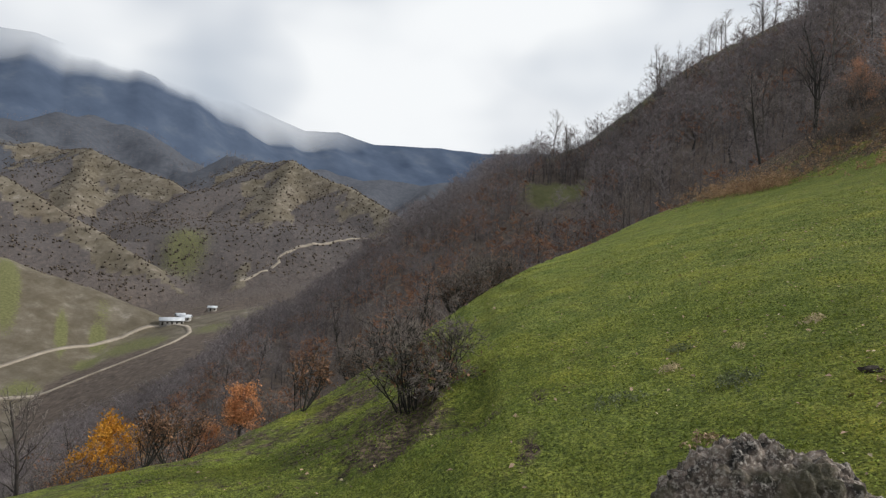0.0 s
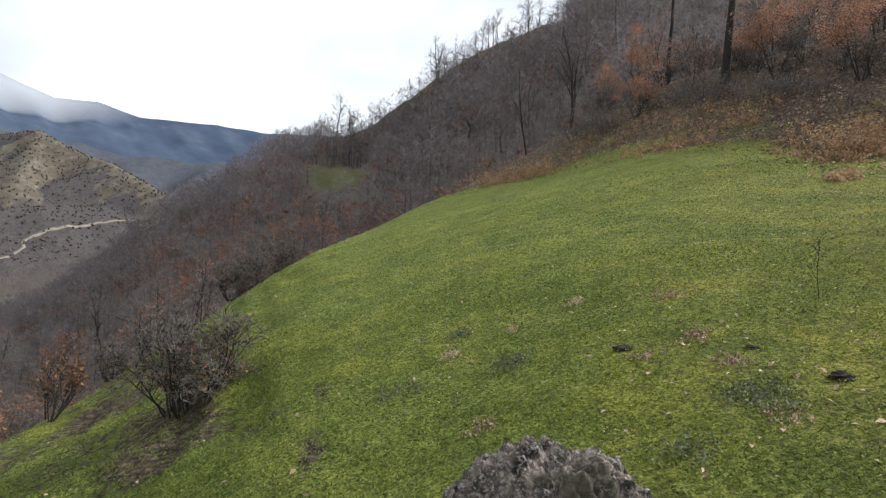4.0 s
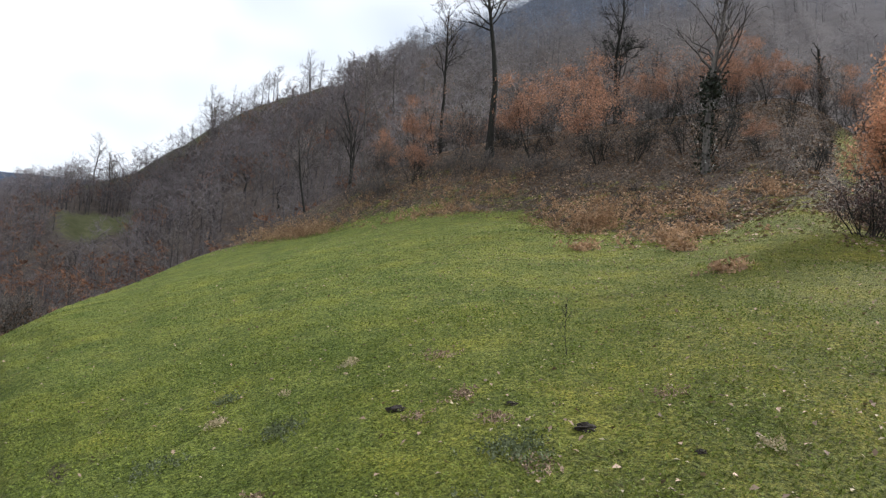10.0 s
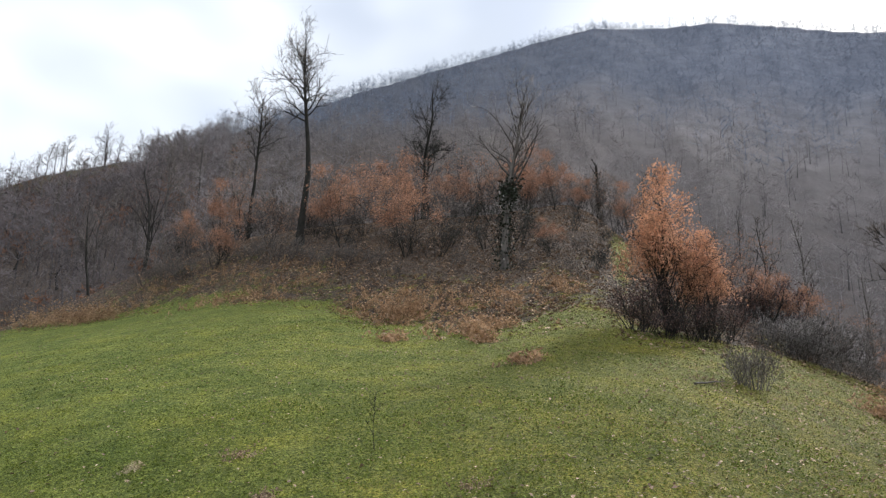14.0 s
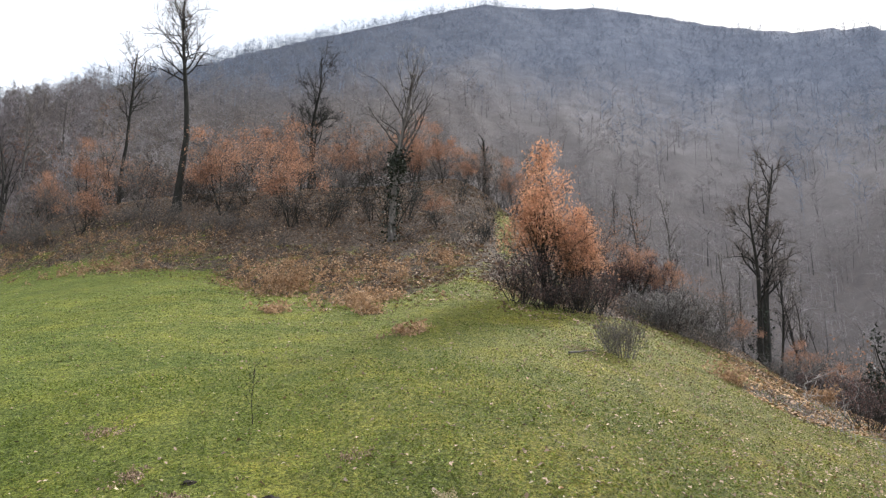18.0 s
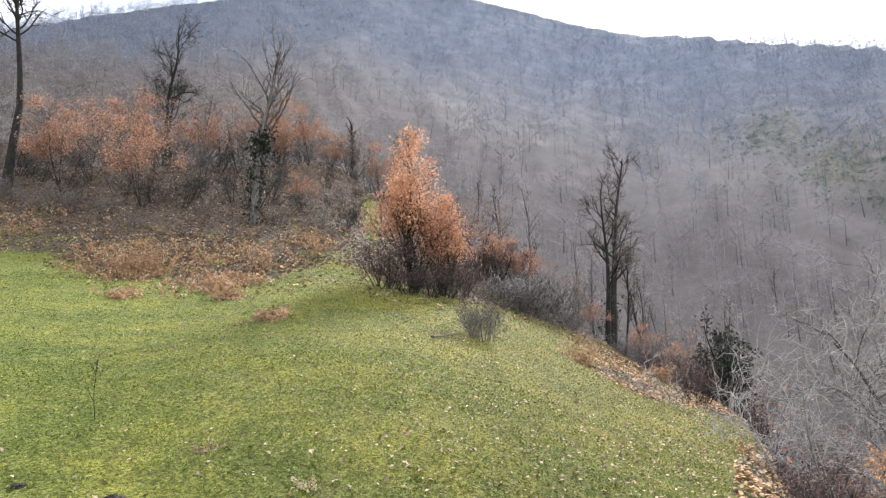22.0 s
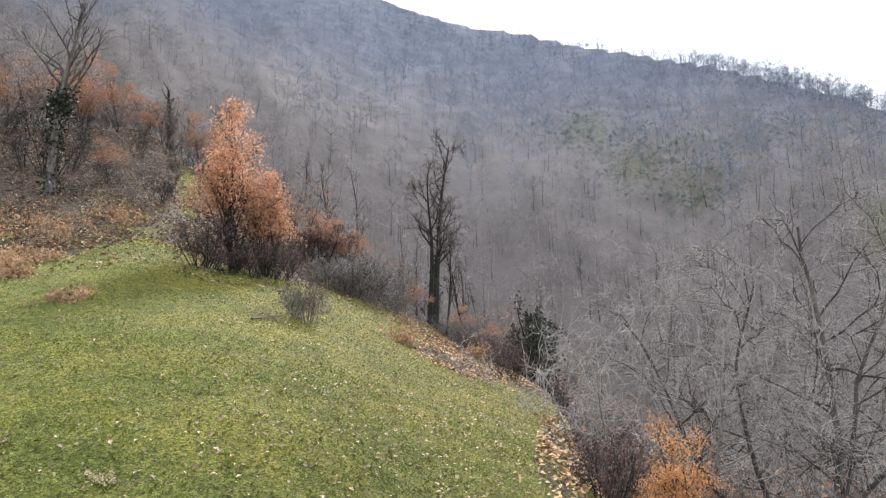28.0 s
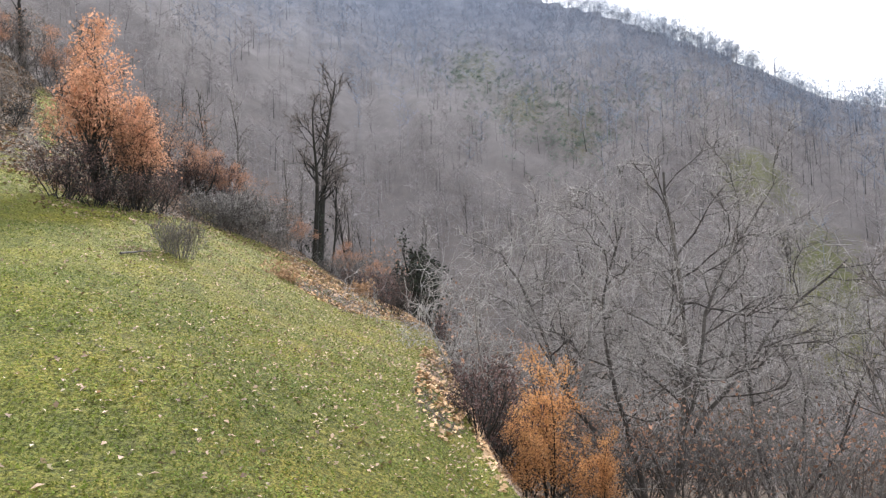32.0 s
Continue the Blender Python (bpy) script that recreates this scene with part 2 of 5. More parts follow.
def ground_material():
    """Turf, leaf litter, stony pasture and wood floor, laid out by the masks of the ground's cover."""
    m, n, l, bsdf = material("ground_cover")
    cover = n.new("ShaderNodeVertexColor")
    cover.layer_name = "cover"
    sep = n.new("ShaderNodeSeparateColor")
    l.new(cover.outputs["Color"], sep.inputs["Color"])
    far = n.new("ShaderNodeVertexColor")
    far.layer_name = "far_cover"
    fsep = n.new("ShaderNodeSeparateColor")
    l.new(far.outputs["Color"], fsep.inputs["Color"])
    tiny, small, mid = noise_node(n, l, 42, 4, 0.7), noise_node(n, l, 5.5, 5, 0.6), noise_node(n, l, 0.8, 5, 0.6)
    wide, vast = noise_node(n, l, 0.08, 8, 0.7), noise_node(n, l, 0.012, 6, 0.6)
    turf = ramp_node(n, l, small, ((0.25, (0.15, 0.182, 0.04)), (0.5, (0.196, 0.232, 0.052)), (0.75, (0.25, 0.277, 0.068))))
    turf2 = ramp_node(n, l, mid, ((0.3, (0.76, 0.84, 0.74)), (0.5, (1, 1, 1)), (0.7, (1.32, 1.2, 0.95))))
    turf = mix_node(n, l, 1.0, turf, turf2, "MULTIPLY")
    dots = ramp_node(n, l, tiny, ((0.38, (0.36, 0.39, 0.36)), (0.5, (1, 1, 1)), (0.62, (1.45, 1.43, 1.32))))
    turf = mix_node(n, l, 1.0, turf, dots, "MULTIPLY")
    turf = mix_node(n, l, fsep.outputs["Blue"], turf, mix_node(n, l, 1.0, turf, (0.96, 0.75, 0.78), "MULTIPLY"))
    lumps = ramp_node(n, l, noise_node(n, l, 19, 4, 0.65), ((0.38, (0.6, 0.64, 0.6)), (0.5, (1.02, 1.02, 1.02)), (0.62, (1.26, 1.22, 1.14))))
    turf = mix_node(n, l, 1.0, turf, lumps, "MULTIPLY")
    tuft = ramp_node(n, l, noise_node(n, l, 3.1, 5, 0.68), ((0.36, (0.78, 0.82, 0.78)), (0.5, (1, 1, 1)), (0.64, (1.12, 1.08, 1.05))))
    turf = mix_node(n, l, 1.0, turf, tuft, "MULTIPLY")
    turf = mix_node(n, l, far.outputs["Alpha"], turf, ramp_node(n, l, mid, ((0.35, (0.095, 0.102, 0.042)), (0.65, (0.155, 0.15, 0.07)))))
    bald = ramp_node(n, l, noise_node(n, l, 1.7, 5, 0.65, stretch=(1, 1, 0.5)), ((0.60, (0, 0, 0)), (0.72, (1, 1, 1))))
    turf = mix_node(n, l, maths(n, l, "MULTIPLY", bald, 0.6), turf, (0.12, 0.10, 0.045))
    litter = ramp_node(n, l, noise_node(n, l, 11, 6, 0.75), ((0.40, (0.045, 0.034, 0.027)), (0.52, (0.125, 0.093, 0.07)), (0.64, (0.33, 0.24, 0.165))))
    floor = ramp_node(n, l, noise_node(n, l, 0.35, 8, 0.7), ((0.3, (0.05, 0.039, 0.033)), (0.5, (0.10, 0.08, 0.067)), (0.7, (0.17, 0.13, 0.102))))
    dry = ramp_node(n, l, wide, ((0.3, (0.085, 0.072, 0.05)), (0.46, (0.125, 0.108, 0.082)), (0.58, (0.165, 0.144, 0.115)), (0.68, (0.25, 0.227, 0.195))))
    tint = ramp_node(n, l, vast, ((0.3, (0.8, 0.78, 0.72)), (0.5, (0.95, 0.94, 0.92)), (0.7, (1.0, 0.95, 0.92))))
    dry = mix_node(n, l, 1.0, dry, tint, "MULTIPLY")
    stones = ramp_node(n, l, noise_node(n, l, 0.22, 6, 0.7), ((0.52, (0, 0, 0)), (0.66, (1, 1, 1))))
    dry = mix_node(n, l, maths(n, l, "MULTIPLY", stones, 0.4), dry, (0.09, 0.082, 0.06))

    def edge(ch, jag):
        s = maths(n, l, "ADD", sep.outputs[ch], maths(n, l, "MULTIPLY", maths(n, l, "SUBTRACT", jag, 0.5), 1.1))
        s = maths(n, l, "ADD", s, maths(n, l, "MULTIPLY", maths(n, l, "SUBTRACT", mid if jag is small else vast, 0.5), 0.9))
        return ramp_node(n, l, s, ((0.40, (0, 0, 0)), (0.62, (1, 1, 1))))
    # wood floor paled, then slate-blued, by masks: far haze painted into its colour
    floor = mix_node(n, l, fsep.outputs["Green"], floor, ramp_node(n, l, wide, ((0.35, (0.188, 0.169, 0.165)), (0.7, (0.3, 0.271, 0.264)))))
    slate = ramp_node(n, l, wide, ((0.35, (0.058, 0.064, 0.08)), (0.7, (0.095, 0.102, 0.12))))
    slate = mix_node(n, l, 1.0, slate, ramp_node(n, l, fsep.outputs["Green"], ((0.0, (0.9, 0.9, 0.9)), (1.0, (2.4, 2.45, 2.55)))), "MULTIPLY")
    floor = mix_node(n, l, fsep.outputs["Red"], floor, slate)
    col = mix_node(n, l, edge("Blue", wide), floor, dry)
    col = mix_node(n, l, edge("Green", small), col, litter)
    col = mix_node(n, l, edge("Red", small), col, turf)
    l.new(col, bsdf.inputs["Base Color"])
    bsdf.inputs["Roughness"].default_value = 0.95
    bsdf.inputs["Specular IOR Level"].default_value = 0.15
    relief(n, l, bsdf, maths(n, l, "ADD", maths(n, l, "MULTIPLY", tiny, 0.5), small), 1.0, 0.14)
    return m


def far_material():
    """Far wooded mountains coloured haze-blue, whose heads stand in the cloud."""
    m, n, l, bsdf = material("far_mountain")
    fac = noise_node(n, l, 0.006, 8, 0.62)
    # the blue of the distance haze is mixed into the base colour
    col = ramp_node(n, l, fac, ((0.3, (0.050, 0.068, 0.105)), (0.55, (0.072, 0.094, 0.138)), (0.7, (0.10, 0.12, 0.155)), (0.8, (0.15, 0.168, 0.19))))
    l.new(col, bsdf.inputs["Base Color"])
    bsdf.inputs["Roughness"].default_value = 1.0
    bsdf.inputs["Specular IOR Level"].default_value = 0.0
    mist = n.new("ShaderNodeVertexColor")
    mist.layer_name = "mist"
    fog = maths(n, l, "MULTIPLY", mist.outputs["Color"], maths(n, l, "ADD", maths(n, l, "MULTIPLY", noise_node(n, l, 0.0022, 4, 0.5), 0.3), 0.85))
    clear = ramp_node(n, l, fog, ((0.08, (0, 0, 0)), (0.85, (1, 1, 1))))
    t = n.new("ShaderNodeBsdfTransparent")
    mx = n.new("ShaderNodeMixShader")
    l.new(clear, mx.inputs[0])
    l.new(bsdf.outputs[0], mx.inputs[1])
    l.new(t.outputs[0], mx.inputs[2])
    l.new(mx.outputs[0], n["Material Output"].inputs["Surface"])
    return m


ROCK, GROUND, FAR = rock_material(), ground_material(), far_material()

# ---------------------------------------------------------------- the lie of the land
EYE = 1.65          # eye height over the spot where the camera stands


def table(text):
    """Rows of numbers, one breakline knot a row."""
    return np.array([[float(v) for v in row.split()] for row in text.strip().splitlines()])


# edge of the cropped meadow: bearing, distance, sight angle from the eye
EDGE = table("""-180 9 -12
-90 8 -17
-60 7.5 -20
-45 8 -19.6
-31 9.5 -17.5
-26.8 11 -15.6
-21.9 12.5 -13
-18.3 14 -10.6
-11.8 17 -5.7
-6.2 20 -1.9
-3.5 23 -0.3
0.7 28 1.4
5.1 33 3.9
8.9 36 5.3
15.4 36 6.5
20.5 32 8.7
26 28 9.4
30.8 26 9.2
34.5 21 7.6
43 18.5 7.1
48.3 18.5 8
53 20 9.4
57 18 7.8
63 18 6.4
68.2 21 5.2
72.2 23 3.6
76 24 1.9
79.4 22 -0.4
83.4 20 -2.2
86 17 -3.8
87.5 14 -6
88.4 11 -8.6
89.5 8 -12.6
92 6 -17
97 5 -19
120 5 -19
180 9 -12""")
# brow behind it, from where the ground falls away: bearing, distance, sight angle
BROW = table("""-180 14 -13
-90 12 -18
-45 9.5 -19
-31 10.5 -17.3
-21.9 13.5 -13
-11.8 18 -5.8
-6.2 21 -2.1
0.7 29 1.3
5.1 35 3.9
8.9 42 5.6
14 44 8.6
18 42 11.2
23 40 13.4
28.5 38 15
38 38 16.3
46 38 17
53 40 18
57 36 14.2
60 32 12
65 29 8.8
70 27 6
76 25.5 2.2
79.4 23 -0.4
83.4 21 -2.3
88.4 12 -8.8
92 7 -17.5
97 6 -20
180 14 -14""")
# hollow between that brow and the hills: bearing, distance, sight angle
HOLLOW = table("""-180 60 -14
-90 70 -26
-46 60 -23
-31 60 -19
-20 60 -14
-10 60 -8
0 70 -2
8 75 3.5
18 70 8
28.5 75 11
46 80 13
57 80 9
65 80 4
76 85 -2
84 80 -8
95 70 -13
110 60 -16
125 60 -16
180 60 -14""")
# crest of the hill behind: bearing, distance, sight angle
CREST = table("""-180 260 6
-90 200 -24
-60 210 -21
-46 220 -18
-36 240 -14
-32 260 -10.8
-28 275 -7.6
-24 280 -5.4
-19.7 270 -2
-16.5 260 1.2
-12.8 250 3.7
-8.6 235 7.2
-5 225 8
-0.8 212 9.6
2.8 205 12.3
6.5 195 15.1
10.5 190 17.35
14 192 18.5
17.5 205 19.4
21.3 250 21.8
26 310 23.9
33 380 26.7
39 420 28.6
44 445 29.8
49.3 460 31
54.6 470 31.8
60 465 31.2
65 450 30.9
70 430 29.7
75 415 28.15
80 400 26.8
85 380 26.03
90 350 24.49
94.3 325 23.44
100 290 21.7
104.5 265 19.83
109 245 17.76
113 235 15.3
116.6 235 12.94
121 240 11.6
135 250 9
180 260 6""")


def smooth_knots(tab, a):
    """Distance and height over the eye of a breakline at the bearings a."""
    blur = (-2.0, -1.0, 0.0, 1.0, 2.0) if tab is EDGE or tab is BROW else (0.0,)
    d = sum(np.interp(a + o, tab[:, 0], tab[:, 1]) for o in blur) / len(blur)
    e = sum(np.interp(a + o, tab[:, 0], tab[:, 2]) for o in blur) / len(blur)
    return d, d * np.tan(np.radians(e))


def at(bearing, distance):
    return distance * math.sin(radians(bearing)), distance * math.cos(radians(bearing))


# spurs across the valley: bearing, distance, sight angle along each crest, then the fall to its sides
SPURS = [
    (0.42, "-33.6 425 -6.5;-36.5 440 -5.2;-39.8 455 -3.8;-45.2 475 -1.7;-60 540 4"),
    (0.55, "-32 555 -4.6;-36.4 620 -1.5;-40 680 0.9;-45.5 760 4.1;-58 860 9"),
    (0.62, "-30.8 810 2.4;-34.3 900 4.8;-37.2 950 5.6;-39.9 1000 6.6;-41.6 1120 6.4;-50 1300 8"),
    (0.70, "-39.9 1000 6.6;-41 840 2.6;-40.5 740 -1"),
    (0.60, "-14 690 1.6;-16.1 720 3.2;-20 800 5.2;-22.9 860 6.2;-24.8 900 7.2;-26.5 1050 6.8;-30 1400 7.2"),
    (0.62, "-24.8 900 7.2;-26.3 760 3.4;-27.2 680 0.4;-29.4 545 -4.3"),
    (0.50, "-52 1500 9.5;-45.7 1550 8.1;-40 1700 9.6;-35.2 1650 7.4;-31 1600 6.2;-27 1750 7.2;-20 1850 6.4;-8 1900 6.6;4 1900 6"),
]
SPURS = [(fall, np.array([[*at(float(b), float(d)), float(d) * math.tan(radians(float(e)))]
                          for b, d, e in (k.split() for k in text.split(";"))])) for fall, text in SPURS]


def wave(x, y, size, seed=0.0):
    """Cheap smooth unevenness, about -1 to 1."""
    u, v = x / size + seed * 1.7, y / size - seed * 2.3
    return (np.sin(u * 1.9 + 1.3 * np.sin(v * 1.1 + seed)) + np.sin(v * 2.3 + 1.7 * np.sin(u * 0.9 + 2 * seed))
            + 0.6 * np.sin(u * 4.1 - v * 3.3 + 1.2 * np.sin(u * 1.3)) + 0.4 * np.sin(u * 7.7 + v * 6.1)) / 2.4


def far_land(x, y, whose=False):
    """Valley floor and the spurs across it; whose: also which spur it is, and how far off its crest."""
    d = np.hypot(x, y)
    a = np.degrees(np.arctan2(x, y))
    z = np.interp(a, [-60, -44, -34, -24, -10, 10], [-88, -72, -49, -34, -20, -10]) + 0.03 * (d - 420) - 0.6 * wave(x, y, 60)
    which, away = np.full(x.shape, -1), np.zeros(x.shape)
    for number, (fall, line) in enumerate(SPURS):
        best, reach = np.full(x.shape, -1e9), np.zeros(x.shape)
        for p, q in zip(line[:-1], line[1:]):
            v = q[:2] - p[:2]
            s = np.clip(((x - p[0]) * v[0] + (y - p[1]) * v[1]) / (v @ v), 0, 1)
            off = np.hypot(x - p[0] - s * v[0], y - p[1] - s * v[1])
            gully = 1 + 0.22 * np.sin(s * np.linalg.norm(v) / 26.0 + 0.02 * off)
            side = p[2] + s * (q[2] - p[2]) - fall * gully * np.maximum(off - 3, 0) * (1 - 0.0003 * np.minimum(off, 800))
            reach = np.where(side > best, off, reach)
            best = np.maximum(best, side)
        best = best + 1.5 * wave(x, y, 70, 2) + (number > 0) * np.clip(reach / 40, 0, 1) * (2.2 * wave(x, y, 21, 4) + 0.9 * wave(x, y, 9, 7))
        which, away = np.where(best > z, number, which), np.where(best > z, reach, away)
        z = np.maximum(z, best)
    return (z, which, away) if whose else z


def land(x, y):
    """Height of the ground."""
    x, y = np.asarray(x, float), np.asarray(y, float)
    d = np.hypot(x, y) + 1e-6
    a = np.degrees(np.arctan2(x, y))
    de, ze = smooth_knots(EDGE, a)
    db, zb = smooth_knots(BROW, a)
    dh, zh = smooth_knots(HOLLOW, a)
    dc, zc = smooth_knots(CREST, a)
    f = d / de
    straight = (ze + EYE) / de
    slope0 = 0.75 * straight + 0.25 * 0.17 * np.cos(np.radians(a - 45))
    z = -EYE + slope0 * d + (ze + EYE - slope0 * de) * f * f
    dw, ew = (sum(np.interp(a + o, EDGE[:, 0], EDGE[:, k]) for o in range(-9, 10, 3)) / 7 for k in (1, 2))
    zw = dw * np.tan(np.radians(ew))
    sw = 0.75 * (zw + EYE) / dw + 0.25 * 0.17 * np.cos(np.radians(a - 45))
    even = -EYE + sw * d + (zw + EYE - sw * dw) * (d / dw) ** 2
    z = np.where((a > -4) & (a < 62), even + (z - even) * np.maximum(np.clip(f, 0, 1) ** 4, np.maximum(1 - (a + 4) / 8, (a - 54) / 8).clip(0, 1)), z)
    u = np.clip((d - de) / np.maximum(db - de, 0.3), 0, 1)
    z = np.where(d > de, ze + (zb - ze) * (u * 0.8 + 0.2 * u * u * (3 - 2 * u)), z)
    v = np.clip(np.log(np.maximum(d, db) / db) / np.log(dh / db), 0, 1)
    z = np.where(d > db, d * (zb / db + (zh / dh - zb / db) * (0.6 * v + 0.4 * v * v)), z)
    w = np.clip((d - dh) / (dc - dh), 0, 1)
    z = np.where(d > dh, zh + (zc - zh) * (w ** 1.08), z)
    rough = np.clip((d - dh) / 60, 0, 1) * np.clip((dc - d) / 40, 0, 1)
    z = z + rough * (3.0 * wave(a * 4.0, d * 0.22, 14, 1) + 0.8 * wave(x, y, 9, 3))
    beyond = zc - 0.5 * np.maximum(d - dc, 0)
    z = np.where(d > dc, np.maximum(beyond, np.where(a < 12, far_land(x, y), -60.0)), z)
    near = np.clip(1 - d / 60, 0, 1)
    z = z + near * (0.035 * wave(x, y, 1.1, 5) + 0.06 * wave(x, y, 3.7, 6)) * np.clip(d / 2, 0, 1)
    bank = np.clip((a + 34) / 8, 0, 1) * np.clip((-2 - a) / 6, 0, 1) * np.clip((d - 3) / 3, 0, 1) * np.clip((de - d) / 2, 0, 1)
    tread = (z / 0.34 + 0.35 * wave(x, y, 2.3, 9)) % 1.0
    z = z - bank * (0.09 * np.abs(wave(x, y, 1.6, 8)) + 0.20 * np.where(tread < 0.75, tread / 0.75, (1 - tread) / 0.25) * np.clip(0.4 + wave(x, y, 3.1, 2), 0, 1))
    return z + EYE


def ground_at(x, y):
    return float(land(np.array([x]), np.array([y]))[0])

# ---------------------------------------------------------------- mesh tools
rng = np.random.default_rng(7)


def mesh_of(name, verts, faces, mat, smooth=False, mat2=None, second=None):
    """A mesh from an n x 3 array and an m x 3 (or m x 4) array of corners."""
    verts, faces = np.asarray(verts, np.float32), np.asarray(faces, np.int32)
    me = bpy.data.meshes.new(name)
    k = faces.shape[1]
    me.vertices.add(len(verts))
    me.vertices.foreach_set("co", verts.ravel())
    me.loops.add(faces.size)
    me.loops.foreach_set("vertex_index", faces.ravel())
    me.polygons.add(len(faces))
    me.polygons.foreach_set("loop_start", np.arange(0, faces.size, k, dtype=np.int32))
    if smooth:
        me.polygons.foreach_set("use_smooth", np.ones(len(faces), bool))
    me.update(calc_edges=True)
    me.validate()
    me.materials.append(mat)
    if mat2:
        me.materials.append(mat2)
        me.polygons.foreach_set("material_index", second.astype(np.int32))
    return me


def part(name, me, parent, label=""):
    ob = new(name, me)
    ob.parent = parent
    if label:
        tagged(ob, label)
    return ob


def thing(name, label, category, group="", kind="", me=None):
    return tagged(new(name, me), label, category, group, kind)


def unit(v):
    return v / (np.linalg.norm(v, axis=-1, keepdims=True) + 1e-9)


def tubes(lines, sides):
    """Tapered tubes: each line is (points k x 3, radii k)."""
    V, F, base = [], [], 0
    ang = np.arange(sides) * 2 * np.pi / sides
    for pts, rad in lines:
        k = len(pts)
        t = unit(np.gradient(pts, axis=0))
        ref = np.array([0.31, 0.17, 0.93]) if abs(t[0, 2]) < 0.8 else np.array([0.9, 0.3, 0.1])
        u = unit(np.cross(t, ref))
        w = np.cross(t, u)
        ring = pts[:, None] + rad[:, None, None] * (np.cos(ang)[None, :, None] * u[:, None] + np.sin(ang)[None, :, None] * w[:, None])
        V.append(ring.reshape(-1, 3))
        i = np.arange(k - 1)[:, None] * sides
        j = np.arange(sides)[None]
        jn = (j + 1) % sides
        F.append((base + np.stack([i + j, i + jn, i + sides + jn, i + sides + j], -1)).reshape(-1, 4))
        base += k * sides
    return np.concatenate(V), np.concatenate(F)


def spikes(lines):
    """Thin twigs drawn out to a point."""
    p = np.array([q[0] for q, _ in lines])
    e = np.array([q[-1] for q, _ in lines])
    rad = np.array([r_[0] for _, r_ in lines])[:, None] * 1.15
    t = unit(e - p)
    u = unit(np.cross(t, [0.31, 0.17, 0.93]))
    w = np.cross(t, u)
    V = np.stack([p + u * rad, p - 0.5 * u * rad + 0.87 * w * rad, p - 0.5 * u * rad - 0.87 * w * rad, e], 1).reshape(-1, 3)
    i = np.arange(len(p))[:, None] * 4
    return V, np.concatenate([i + [0, 1, 3], i + [1, 2, 3], i + [2, 0, 3]], 0)


def grow(r, p, d, length, rad, steps, wander, lift, taper=0.25):
    """One wandering stem."""
    pts, q = [p], p
    for _ in range(steps):
        d = unit(d + r.normal(0, wander, 3) + np.array([0, 0, lift]))
        q = q + d * length / steps
        pts.append(q)
    return np.array(pts), np.linspace(rad, rad * taper, steps + 1), d


